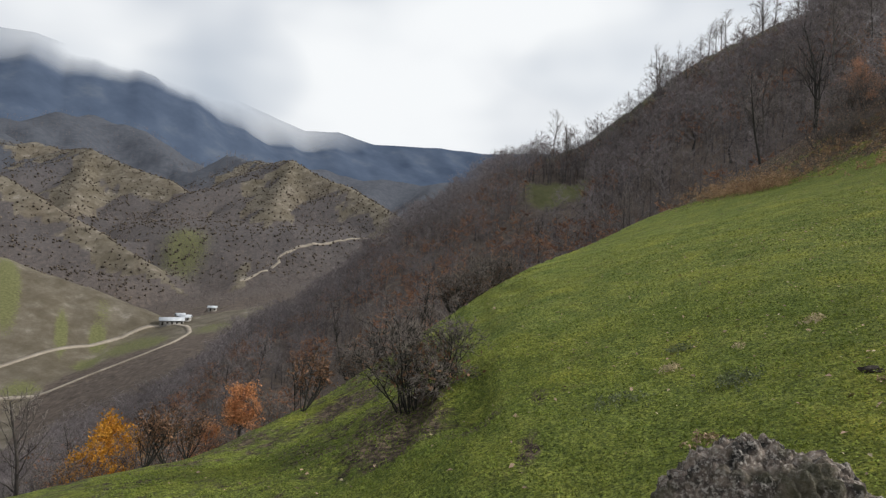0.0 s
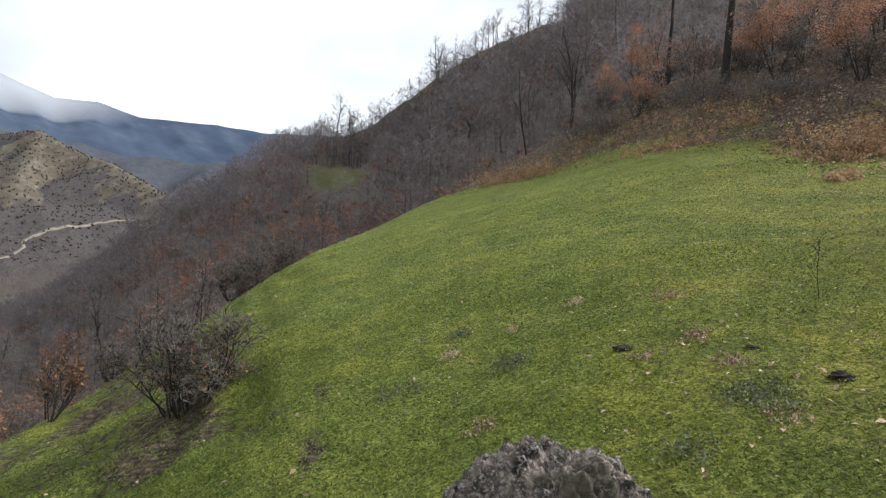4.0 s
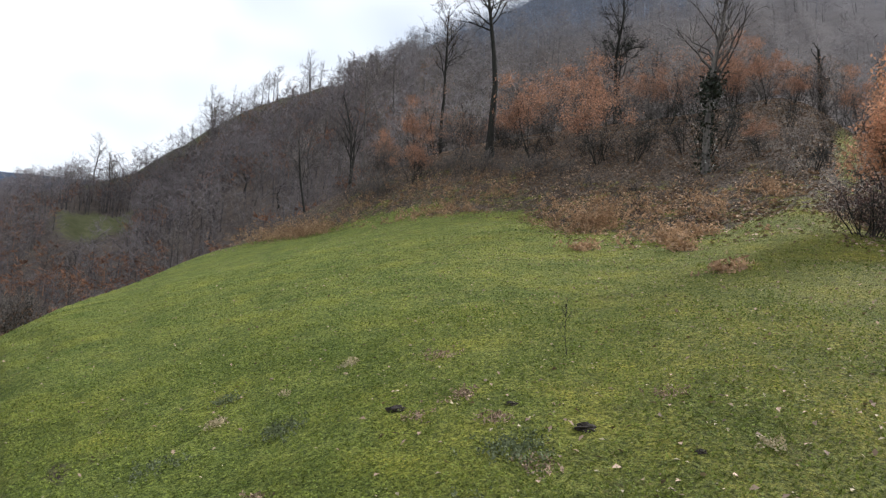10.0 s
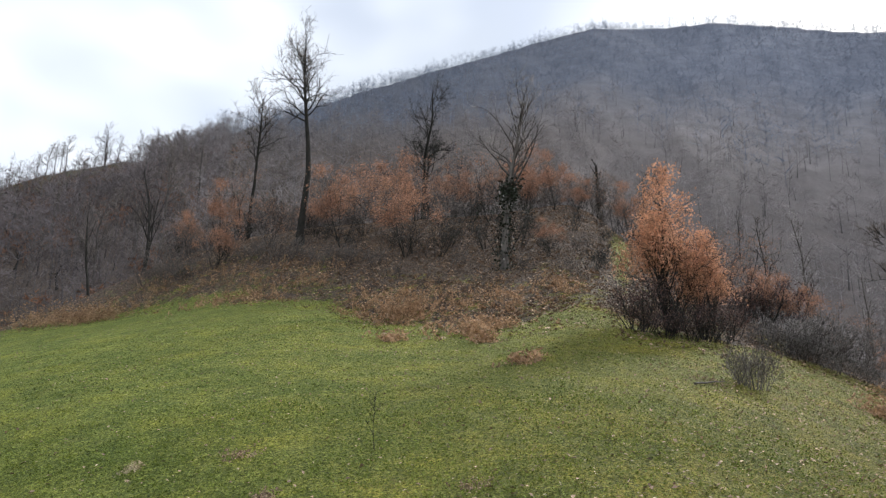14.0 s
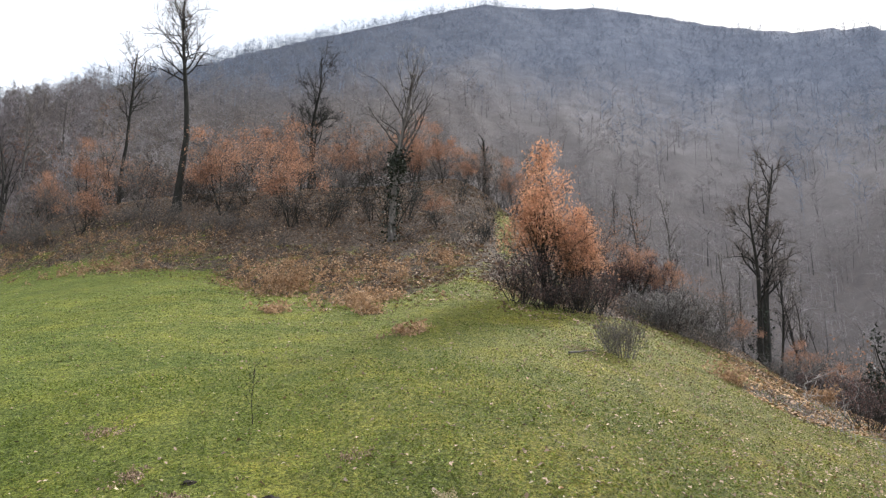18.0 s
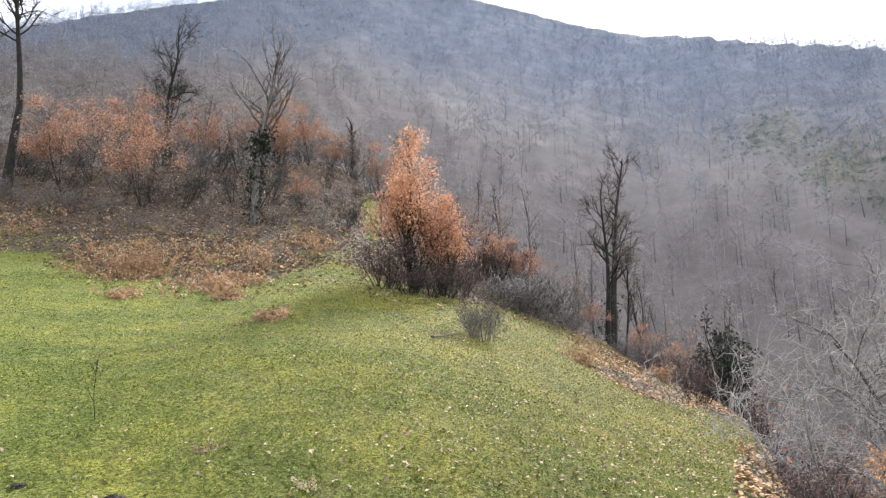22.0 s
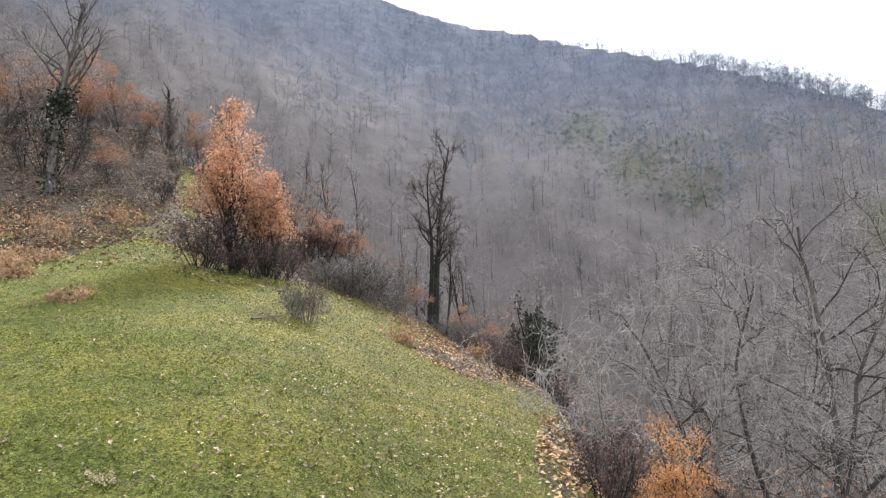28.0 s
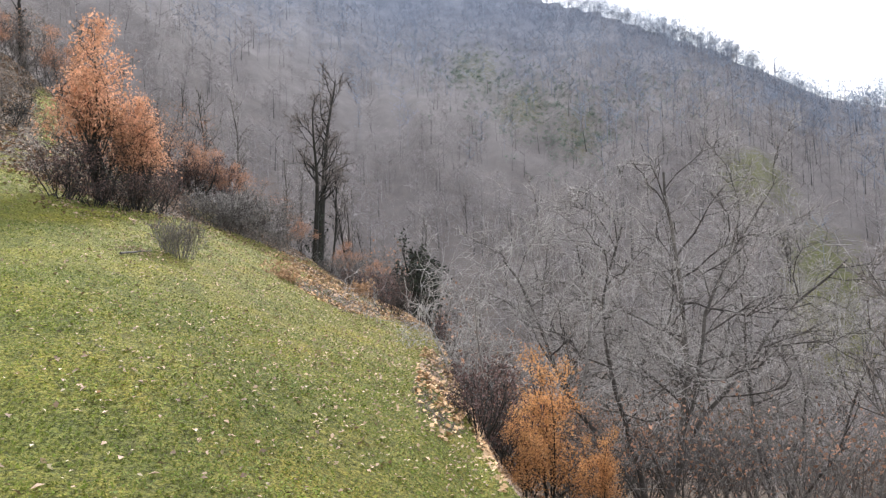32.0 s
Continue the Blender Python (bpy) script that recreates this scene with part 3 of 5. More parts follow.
def branching(seed, height, stems=1, trunk_rad=0.14, clear=0.35, spread=0.75, limbs=12, limb_len=0.4, subs=6, twigs=5, lean=0.05,
              wander=0.10, lift=0.05, stem_open=0.25, taper=0.22, twig_len=0.5, twig_rad=0.006, droop=0.0, lite=False, side_h=(0.6, 0.95), root=0.0, rise=0.75):
    """Trunk lines, limb lines, twig lines and twig tips of a bare tree or bush."""
    r = np.random.default_rng(seed)
    trunk, limb, twig, tips = [], [], [], []
    NL, NS, NT = (4, 2, 1) if lite else (7, 4, 2)
    for s in range(stems):
        a = r.uniform(0, 6.28)
        o = stem_open if stems > 1 else lean
        d = unit(np.array([o * math.cos(a), o * math.sin(a), 1.0]))
        h = height * (1 if s == 0 else r.uniform(*side_h))
        p0 = np.array([math.cos(a), math.sin(a), 0]) * (trunk_rad * (1.2 if stems > 1 else 0) + root * math.sqrt(r.uniform(0, 1))) - np.array([0, 0, 0.12 * min(1, height * 0.2)])
        pts, rad, _ = grow(r, p0, d, h, trunk_rad * (1 if s == 0 else 0.75), 12, wander * 0.55, 0.06, taper)
        rad[0] *= 1.35
        trunk.append((pts, rad))
        for i in range(max(2, limbs // stems)):
            f = clear + (0.98 - clear) * (i + r.uniform(0, 1)) / max(2, limbs // stems)
            k = f * 12
            j = min(int(k), 11)
            p = pts[j] + (pts[j + 1] - pts[j]) * (k - j)
            b = r.uniform(0, 6.28)
            ld = unit(np.array([math.cos(b) * spread, math.sin(b) * spread, rise + 0.5 * f - droop]))
            ll = height * limb_len * (1.15 - 0.75 * max(0, f - 0.25)) * r.uniform(0.65, 1.15)
            lr = max(rad[j] * r.uniform(0.35, 0.6), twig_rad * 1.5)
            lp, lrad, _ = grow(r, p, ld, ll, lr, NL, wander * 1.6, lift - droop * 0.1, 0.2)
            limb.append((lp, lrad))
            for _s in range(subs):
                g = r.uniform(0.25, 1.0) * NL
                j2 = min(int(g), NL - 1)
                q = lp[j2] + (lp[j2 + 1] - lp[j2]) * (g - j2)
                sd = unit(unit(lp[j2 + 1] - lp[j2]) + r.normal(0, 0.6, 3) + np.array([0, 0, 0.15 - droop * 0.3]))
                sl = ll * r.uniform(0.25, 0.5)
                sp, srad, _ = grow(r, q, sd, sl, max(lrad[j2] * 0.6, twig_rad * 1.2), NS, wander * 2.2, lift, 0.3)
                limb.append((sp, srad))
                for _t in range(twigs):
                    h2 = r.uniform(0.2, 1.0) * NS
                    j3 = min(int(h2), NS - 1)
                    q2 = sp[j3] + (sp[j3 + 1] - sp[j3]) * (h2 - j3)
                    td = unit(unit(sp[j3 + 1] - sp[j3]) + r.normal(0, 0.65, 3) + np.array([0, 0, 0.2 - droop * 0.3]))
                    tp, trad, _ = grow(r, q2, td, sl * twig_len * r.uniform(0.6, 1.3), twig_rad, NT, wander * 2.5, 0.05, 0.4)
                    twig.append((tp, trad))
                    tips.append((tp[0] + tp[-1]) / 2)
                    tips.append(tp[-1])
    return trunk, limb, twig, np.array(tips)


def leaf_cloud(r, centres, count, size, fuzz):
    """Small bent leaves round the given places."""
    c = centres[r.integers(0, len(centres), count)] + r.normal(0, fuzz, (count, 3))
    a = unit(r.normal(0, 1, (count, 3)))
    b = unit(np.cross(a, r.normal(0, 1, (count, 3))))
    s = size * r.uniform(0.6, 1.3, (count, 1))
    nrm = np.cross(a, b) * s * 0.18
    V = np.stack([c - a * s, c - b * s * 0.55 + nrm, c + a * s, c + b * s * 0.55 + nrm], 1).reshape(-1, 3)
    i = np.arange(count)[:, None] * 4
    return V, np.concatenate([i + [0, 1, 2], i + [0, 2, 3]], 0)


def tree(name, label, category, group="", bark=None, twig_mat=None, leaf=None, leaves=0, leaf_size=0.05, fuzz=0.12, leaf_low=0.0, leaf_high=1.0, ivy=0, ivy_top=0.5, sides=6, lite=False, cone=0.0, patchy=0.0, **shape):
    """A tree or bush thing: trunk, limbs, twigs and, where it has them, leaves and ivy."""
    seed = shape.get("seed", 1)
    r = np.random.default_rng(seed + 500)
    t, l, w, tips = branching(lite=lite, **shape)
    ob = thing(name, label, category, group)
    many = len(t) > 4
    tv, tf = tubes(t[:1], sides)
    lv, lf = tubes((t[1:] if many else []) + l, 4 if not lite else 3)
    stem = part("trunk", mesh_of("trunk", tv, tf, bark or BARK, True), ob)
    tagged(part("branch_tangle", mesh_of("branch_tangle", lv, lf, bark or BARK, True), stem), kind="stuff")
    for side in [] if many else t[1:]:
        part("side_stem", mesh_of("side_stem", *tubes([side], sides), bark or BARK, True), ob)
    if w:
        tagged(part("crown", mesh_of("crown", *(spikes(w) if lite else tubes(w, 3)), twig_mat or TWIG), ob), kind="stuff")
    if leaves:
        top = tips[:, 2].max()
        if cone:
            ang = np.arctan2(tips[:, 1], tips[:, 0])
            lump = 1 + 0.22 * np.sin(2 * ang + 1) + 0.2 * np.sin(3 * ang + 5 * tips[:, 2] / top) + 0.14 * np.sin(9 * tips[:, 2] / top + 2 * ang)
            reach = np.hypot(tips[:, 0], tips[:, 1])
            limit = cone * lump * (1.1 - tips[:, 2] / top)
            tips = tips.copy()
            tips[:, :2] *= np.minimum(1, limit * r.uniform(0.75, 1.1, len(tips)) / (reach + 1e-6))[:, None]
            tips = np.concatenate([tips, tips[tips[:, 2] > 0.55 * top], tips[tips[:, 2] > 0.75 * top]])
        keep = tips[(tips[:, 2] >= leaf_low * top) & (tips[:, 2] <= leaf_high * top)]
        if patchy:
            q = keep * (9.0 / top)
            keep = keep[np.sin(q[:, 0] + seed) * np.sin(q[:, 1] + 2 * seed) + np.sin(1.3 * q[:, 2] + q[:, 0]) * 0.7 > patchy - 0.5]
        tagged(part("foliage", mesh_of("foliage", *leaf_cloud(r, keep, leaves, leaf_size, fuzz), leaf or LEAF_RUST), ob), kind="stuff")
    if ivy:
        pts = np.concatenate([p for p, _ in t + l[: len(l) // 3]])
        h = shape["height"]
        pts = pts[(pts[:, 2] < ivy_top * h) & (np.hypot(pts[:, 0], pts[:, 1]) < 0.16 * h)]
        tagged(part("ivy", mesh_of("ivy", *leaf_cloud(r, pts, ivy, 0.07, 0.026 * h), LEAF_IVY), ob, "dark ivy on the stem"), kind="stuff")
    return ob


def stand(ob, bearing, distance, turn=0.0, scale=1.0, sink=0.0):
    """Set a thing on the ground."""
    x, y = at(bearing, distance)
    ob.location = (x, y, ground_at(x, y) - sink)
    ob.rotation_euler = (0, 0, radians(turn))
    ob.scale = (scale, scale, scale)
    return ob


def again(ob, bearing, distance, turn=0.0, scale=1.0, sink=0.0):
    x, y = at(bearing, distance)
    c = copy_thing(ob, Matrix.Identity(4))
    c.location = (x, y, ground_at(x, y) - sink)
    c.rotation_euler = (0, 0, radians(turn))
    c.scale = (scale, scale, scale)
    return c

# ---------------------------------------------------------------- the ground, one sheet to the horizon
bearings = np.concatenate([np.arange(-180, -56, 3.0), np.arange(-56, 128, 0.36), np.arange(128, 180, 3.0)])
rings = np.concatenate([[0.25], np.geomspace(0.6, 400, 196), np.geomspace(408, 1150, 74), np.geomspace(1200, 2600, 16)])
A, D = np.meshgrid(np.radians(bearings), rings)
GX, GY = D * np.sin(A), D * np.cos(A)
GZ = land(GX, GY)
nb, nr = len(bearings), len(rings)
verts = np.concatenate([np.stack([GX, GY, GZ], -1).reshape(-1, 3), [[0, 0, ground_at(0.01, 0.01)]]])
i, j = np.meshgrid(np.arange(nr - 1), np.arange(nb), indexing="ij")
jn = (j + 1) % nb
quads = np.stack([i * nb + j, (i + 1) * nb + j, (i + 1) * nb + jn, i * nb + jn], -1).reshape(-1, 4)
hub = np.stack([np.full(nb, nr * nb), np.arange(nb), (np.arange(nb) + 1) % nb, (np.arange(nb) + 1) % nb], -1)[:, :3]
quads = np.concatenate([quads[:, [0, 1, 2]], quads[:, [0, 2, 3]], hub])


def patch(a, d, a0, d0, ra, rd):
    """Soft spot round a bearing and a distance."""
    return np.clip(1.4 - np.hypot((a - a0) / ra, (d - d0) / rd), 0, 1)


def dry_land(x, y, d, a, dc):
    """Stony pasture on the valley's sunny slopes; their shaded sides are wooded."""
    _, which, away = far_land(x, y, True)
    lean = (far_land(x + 12, y - 3) - far_land(x - 12, y + 3)) / 24
    sunny = np.clip((62 + 48 * wave(x, y, 60, 4) + 14 * wave(x, y, 17, 6) - away - 150 * np.maximum(lean, 0)) / 26, 0.0, 0.85)
    sunny = np.where(which == 0, 0.85, np.where(which < 0, 0.2, sunny))
    low = np.clip((d - 335) / 40, 0, 1) * (d < 440)
    return np.where((d > dc * 1.02) & (a < 12), np.clip((1230 - d) / 120, 0, 1), 0) * np.maximum(sunny, 0.8 * low)


def cover(x, y):
    """How far turf, leaf litter and dry pasture cover the ground."""
    d, a = np.hypot(x, y), np.degrees(np.arctan2(x, y))
    de, db, dc = (np.interp(a, t[:, 0], t[:, 1]) for t in (EDGE, BROW, CREST))
    turf = np.clip((np.where(a < 5, db + 2.0, de) + 0.4 - d) / 1.6 + 0.5, 0, 1)
    litter = np.clip((d - de + 0.6) / 1.2, 0, 1) * np.clip((db + 6 - d) / 5, 0, 1) * np.clip((a - 4) / 5, 0, 1)
    litter = np.maximum(litter, 0.62 * patch(a, d, 80.5, 19, 7, 4))
    turf = turf - 0.42 * np.clip((-7 - a) / 8, 0, 1) * np.clip((a + 60) / 20, 0, 1) * np.clip((d - 3.5) / 3, 0, 1) * (d < 30)
    for a0, d0, ra, rd in ((44, 18.2, 4.4, 1.3), (37.5, 20.6, 4, 1.4), (44.6, 15.1, 1.1, 0.5), (47.8, 11.8, 1.4, 0.4), (36.5, 15.9, 1.6, 0.5), (27, 27, 6, 1.6), (-14.5, 7.0, 4.0, 1.0), (-8.5, 5.7, 2.6, 0.7), (-4.2, 4.3, 1.6, 0.5), (-3.2, 5.7, 1.2, 0.4), (80, 18.0, 5, 4.0), (77, 15.4, 3.4, 2.0), (75.5, 21.5, 3, 2), (86.6, 10, 2.2, 4), (87.5, 14, 1.2, 3), (84.4, 17, 1.6, 2.2), (86.2, 8.2, 2.2, 1.2), (-20, 10.5, 2.5, 0.8)):
        p = patch(a, d, a0, d0, ra, rd)
        litter, turf = np.maximum(litter, 0.6 * p), turf - 0.6 * p
    litter = np.maximum(litter, np.where((d > db + 2) & (d < dc * 1.02) & (a < 24), 0.40, 0))
    turf = np.where((d > de) & (d < de + 7) & (a > 8) & (a < 64), np.maximum(turf, 0.44 - 0.02 * (d - de)), turf)
    litter = np.where((d < db + 1) & (a > -60), np.maximum(litter, np.where(a > 8, 0.8, 0.95) - 1.05 * turf), litter)
    litter = np.where((a > 84) & (d > db) & (d < 60), np.maximum(litter, 0.55), litter)
    turf = np.where((d > db + np.where(a < 5, 2.5, 0)) & (d < dc * 1.03), 0, turf)
    top = np.clip((d / dc - 0.80) / 0.12, 0, 1) * np.clip((a + 7) / 3, 0, 1) * np.clip((17 - a) / 4, 0, 1) * (d < dc * 1.2)
    turf = np.maximum(turf, 0.62 * top)
    for a0, d0, ra, rd, k in ((-2.4, 138, 3.2, 17, 0.95), (-32.9, 655, 2.4, 60, 0.62), (-36.5, 385, 2.6, 22, 0.75), (-41.2, 405, 0.5, 26, 0.95), (-44.8, 440, 1.0, 40, 1.0), (-38.8, 405, 0.7, 16, 0.95), (-39.4, 372, 1.2, 12, 0.9), (-35.0, 372, 1.5, 12, 0.9), (-43.6, 352, 1.6, 10, 0.85),
                              (-30.5, 380, 2.2, 22, 0.58), (-38.5, 430, 0.9, 20, 0.5), (90.0, 215, 3.6, 40, 0.45), (93.8, 180, 3.6, 30, 0.47), (98.6, 160, 3.0, 24, 0.45), (116.5, 100, 4, 30, 0.62), (112, 135, 4, 20, 0.55),
                              (56.2, 30, 1.0, 9, 0.75), (67.2, 22.6, 1.3, 1.4, 0.85), (68, 25, 2.5, 2, 0.5), (76.5, 25, 2, 1.2, 0.6)):
        turf = np.maximum(turf, k * patch(a, d, a0, d0, ra, rd))
    return turf, litter, dry_land(x, y, d, a, dc)


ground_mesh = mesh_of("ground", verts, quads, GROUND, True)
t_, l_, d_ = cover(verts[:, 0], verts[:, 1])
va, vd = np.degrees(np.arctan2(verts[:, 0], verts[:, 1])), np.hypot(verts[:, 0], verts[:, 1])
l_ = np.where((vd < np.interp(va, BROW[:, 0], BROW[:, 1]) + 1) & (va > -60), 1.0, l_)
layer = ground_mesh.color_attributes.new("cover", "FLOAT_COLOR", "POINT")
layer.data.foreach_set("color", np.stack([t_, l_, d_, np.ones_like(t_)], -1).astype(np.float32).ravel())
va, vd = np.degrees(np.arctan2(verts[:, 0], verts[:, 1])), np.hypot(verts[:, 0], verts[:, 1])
# haze masks: both grow with distance, the paleness also towards the sun's bearing
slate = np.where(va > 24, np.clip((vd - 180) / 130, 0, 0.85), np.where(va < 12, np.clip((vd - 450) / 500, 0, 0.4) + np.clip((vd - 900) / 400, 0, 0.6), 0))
haze_pale = np.clip((vd - np.interp(va, [24, 60, 128], [150, 50, 40])) / 140, 0, 1) * np.clip((va - 20) / 45, 0, 1)
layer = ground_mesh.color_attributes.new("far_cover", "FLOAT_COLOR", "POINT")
layer.data.foreach_set("color", np.stack([slate, haze_pale, np.clip((va - 15) / 55, 0, 1) * np.clip((172 - va) / 60, 0, 1), np.clip((vd - 50) / 60, 0, 1)], -1).astype(np.float32).ravel())
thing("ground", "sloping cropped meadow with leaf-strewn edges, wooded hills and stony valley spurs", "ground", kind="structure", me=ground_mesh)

# far mountains standing in the cloud
FAR_LINE = table("""-75 3300 15
-60 3300 15
-52 3250 15
-45.9 3200 14.3
-43.9 3200 14.4
-42 3250 14.0
-36.7 3300 13.6
-33 3350 12.6
-29.5 3450 11.6
-24 3550 9.7
-21.2 3600 9.8
-18.3 3650 9
-15.4 3700 9
-12.5 3750 9
-8.6 3800 8.7
0 3800 9
12 3800 8""")
fa = np.arange(-75, 12, 0.25)
fd, fz = smooth_knots(FAR_LINE, fa)
rows = []
for k in np.linspace(0, 1, 40):
    dd = fd - 1250 * k
    mx, my = dd * np.sin(np.radians(fa)), dd * np.cos(np.radians(fa))
    folds = 1 + (0.09 * wave(mx, my, 330, 2) + 0.02 * wave(mx, my, 120, 5)) * np.clip(k * 8, 0, 1) * (1 - k)
    rows.append(np.stack([mx, my, EYE + fz * (1 - k) ** 1.1 * folds - 40 * k + 2 * wave(mx, my, 60, 3) * (1 - k)], -1))
rows = np.array(rows)
nk, na = rows.shape[:2]
i, j = np.meshgrid(np.arange(nk - 1), np.arange(na - 1), indexing="ij")
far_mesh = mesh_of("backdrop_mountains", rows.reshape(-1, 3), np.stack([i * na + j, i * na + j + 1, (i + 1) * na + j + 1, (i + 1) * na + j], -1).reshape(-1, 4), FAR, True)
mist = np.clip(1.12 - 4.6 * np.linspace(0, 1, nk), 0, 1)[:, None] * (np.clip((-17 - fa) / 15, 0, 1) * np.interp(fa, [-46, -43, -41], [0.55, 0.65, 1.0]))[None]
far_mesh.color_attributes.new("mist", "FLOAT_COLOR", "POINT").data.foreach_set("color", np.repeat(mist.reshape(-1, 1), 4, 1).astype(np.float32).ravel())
thing("backdrop_mountains", "wooded mountains in a painted haze blue with their tops in cloud", "mountains", kind="structure", me=far_mesh)


# ---------------------------------------------------------------- woods that nobody could count
def small_tree(seed, twigs, width, thick=1.0):
    """A bare tree of unit height for far woods: trunk, limbs and a haze of twigs, as slivers."""
    r = np.random.default_rng(seed)
    V, F = [], []

    def sliver(p, q, w):
        side = unit(np.cross(q - p, r.normal(0, 1, 3))) * w
        b = len(V)
        V.extend([p - side, p + side, q])
        F.append([b, b + 1, b + 2])
    lean = np.array([*r.normal(0, 0.05, 2), 1.0])
    ang = np.arange(3) * 2.094
    stout = (0.005, 0.009, 0.006, 0.015)[seed % 4]
    V.extend([lean * -0.06 + np.array([math.cos(a) * stout, math.sin(a) * stout, 0]) for a in ang] + [lean * 0.92])
    F.extend([[0, 1, 3], [1, 2, 3], [2, 0, 3]])
    ends = []
    for _ in range(9):
        h = r.uniform(0.28, 0.9)
        a = r.uniform(0, 6.28)
        q = lean * h + np.array([math.cos(a), math.sin(a), r.uniform(0.3, 1.1)]) * r.uniform(0.16, 0.34) * width * (1.3 - h)
        sliver(lean * h, q, 0.005)
        ends.append((lean * h, q))
    for _ in range(twigs):
        p, q = ends[r.integers(0, len(ends))]
        s = p + (q - p) * r.uniform(0.3, 1.0)
        sliver(s, s + unit(r.normal(0, 1, 3) + np.array([0, 0, 0.35])) * r.uniform(0.07, 0.19), 0.0038 * thick)
    return np.array(V), np.array(F)


SMALL = [small_tree(s, 54, 1.0 + 0.4 * (s % 3)) for s in range(14)]
SMALL_FAR = [small_tree(s + 40, 34, 1.1 + 0.4 * (s % 3), 1.0) for s in range(12)]


def woods(name, label, x, y, h, mat, stock=None, sink=0.0, squash=1.0, stem=None):
    """Many far trees as one object."""
    stock = stock or SMALL
    z = land(x, y) - sink
    which = rng.integers(0, len(stock), len(x))
    turn = rng.uniform(0, 6.28, len(x))
    V, F, S, base = [], [], [], 0
    for s, (sv, sf) in enumerate(stock):
        k = np.nonzero(which == s)[0]
        if not len(k):
            continue
        c, n_ = np.cos(turn[k])[:, None], np.sin(turn[k])[:, None]
        hh = h[k][:, None]
        px = (sv[None, :, 0] * c - sv[None, :, 1] * n_) * hh * squash + x[k][:, None]
        py = (sv[None, :, 0] * n_ + sv[None, :, 1] * c) * hh * squash + y[k][:, None]
        pz = sv[None, :, 2] * hh + z[k][:, None]
        V.append(np.stack([px, py, pz], -1).reshape(-1, 3))
        S.append(np.tile(np.arange(len(sf)) < 4, len(k)) & (len(sf) > 20))
        F.append((sf[None] + (np.arange(len(k)) * len(sv))[:, None, None] + base).reshape(-1, 3))
        base += len(k) * len(sv)
    return thing(name, label, "woods", kind="stuff", me=mesh_of(name, np.concatenate(V), np.concatenate(F), mat, False, stem or mat, np.concatenate(S)))


def scatter(n, a0, a1, near, far, power=0.5):
    """Places between two bearings and between two shares of the way from hollow to crest."""
    a = rng.uniform(a0, a1, n)
    w = near + (far - near) * rng.uniform(0, 1, n) ** power
    dh, dc = np.interp(a, HOLLOW[:, 0], HOLLOW[:, 1]), np.interp(a, CREST[:, 0], CREST[:, 1])
    d = np.maximum(dh + (dc - dh) * w, np.interp(a, BROW[:, 0], BROW[:, 1]) + 7 + 8 * rng.uniform(0, 1, n))
    return a, d, d * np.sin(np.radians(a)), d * np.cos(np.radians(a))


def thin(a, d, x, y, keep):
    return a[keep], d[keep], x[keep], y[keep]


# the spur beyond the meadow's brow
a, d, x, y = scatter(6600, -46, 22, -0.05, 0.97, 0.62)
glade = (patch(a, d, -2.4, 138, 2.6, 11) > 0.45) | ((a > -6) & (a < 16) & (d > 0.84 * np.interp(a, CREST[:, 0], CREST[:, 1])) & (rng.uniform(0, 1, len(a)) < 0.93)) | ((a > -4.6) & (a < -0.2) & (d > 100) & (d < 146))
a, d, x, y = thin(a, d, x, y, ~glade)
a, d, x, y = thin(a, d, x, y, d > 46)
woods("bare_woods", "bare grey-brown winter woods on the steep spur", x, y, rng.uniform(0.5, 1, len(x)) * np.minimum(9.5, np.where(a < -4, 0.055, 0.08) * d), WOODS, stem=STEM)
a, d, x, y = scatter(2600, -42, 24, -0.05, 0.85, 0.6)
clump = wave(x, y, 17, 9) > -0.05
a, d, x, y = thin(a, d, x, y, clump & ~((a > -4.6) & (a < -0.2) & (d > 95) & (d < 150)))
woods("rusty_scrub", "rust-brown leafy scrub among the bare woods", x, y, rng.uniform(1.8, 4.0, len(x)), SCRUB_RUST, [small_tree(s + 80, 60, 1.3, 3.5) for s in range(8)], squash=1.6)
# the main hill
a, d, x, y = scatter(6400, 20, 128, -0.05, 1.0, 0.55)
green = ((patch(a, d, 90.5, 200, 3.4, 34) > 0.5) | (patch(a, d, 95.5, 155, 2.6, 22) > 0.5) | (patch(a, d, 114.5, 112, 5, 32) > 0.4)) & (rng.uniform(0, 1, len(a)) < 0.85)
a, d, x, y = thin(a, d, x, y, ~green)
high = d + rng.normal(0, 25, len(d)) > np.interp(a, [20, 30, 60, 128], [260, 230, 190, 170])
woods("bare_woods", "dense bare winter woods over the lower hillside", x[~high], y[~high], rng.uniform(5, 10, (~high).sum()), WOODS_HAZED, stem=STEM_MID)
woods("bare_woods", "bare winter woods over the high hillside, haze blue in their colour", x[high], y[high], rng.uniform(6, 11, high.sum()), WOODS_HAZE_BLUE, SMALL_FAR, stem=STEM_HAZED)
a, d, x, y = scatter(1300, 56, 122, -0.02, 0.22, 0.8)
woods("undergrowth", "grey-brown undergrowth down in the ravine", x, y, rng.uniform(2.0, 4.5, len(x)), WOODS_HAZED, squash=1.5)
# crest line trees of the main hill, coloured dark as if backlit
a = rng.uniform(20, 125, 4200)
d = np.interp(a, CREST[:, 0], CREST[:, 1]) * rng.uniform(0.93, 1.0, len(a))
woods("bare_woods", "row of bare trees along the hill's crest", d * np.sin(np.radians(a)), d * np.cos(np.radians(a)), rng.uniform(2.0, 4.0, len(a)) * np.where((a > 98) & (a < 113), 1.8, 1.0), WOODS_BACKLIT, stem=STEM_HAZED)
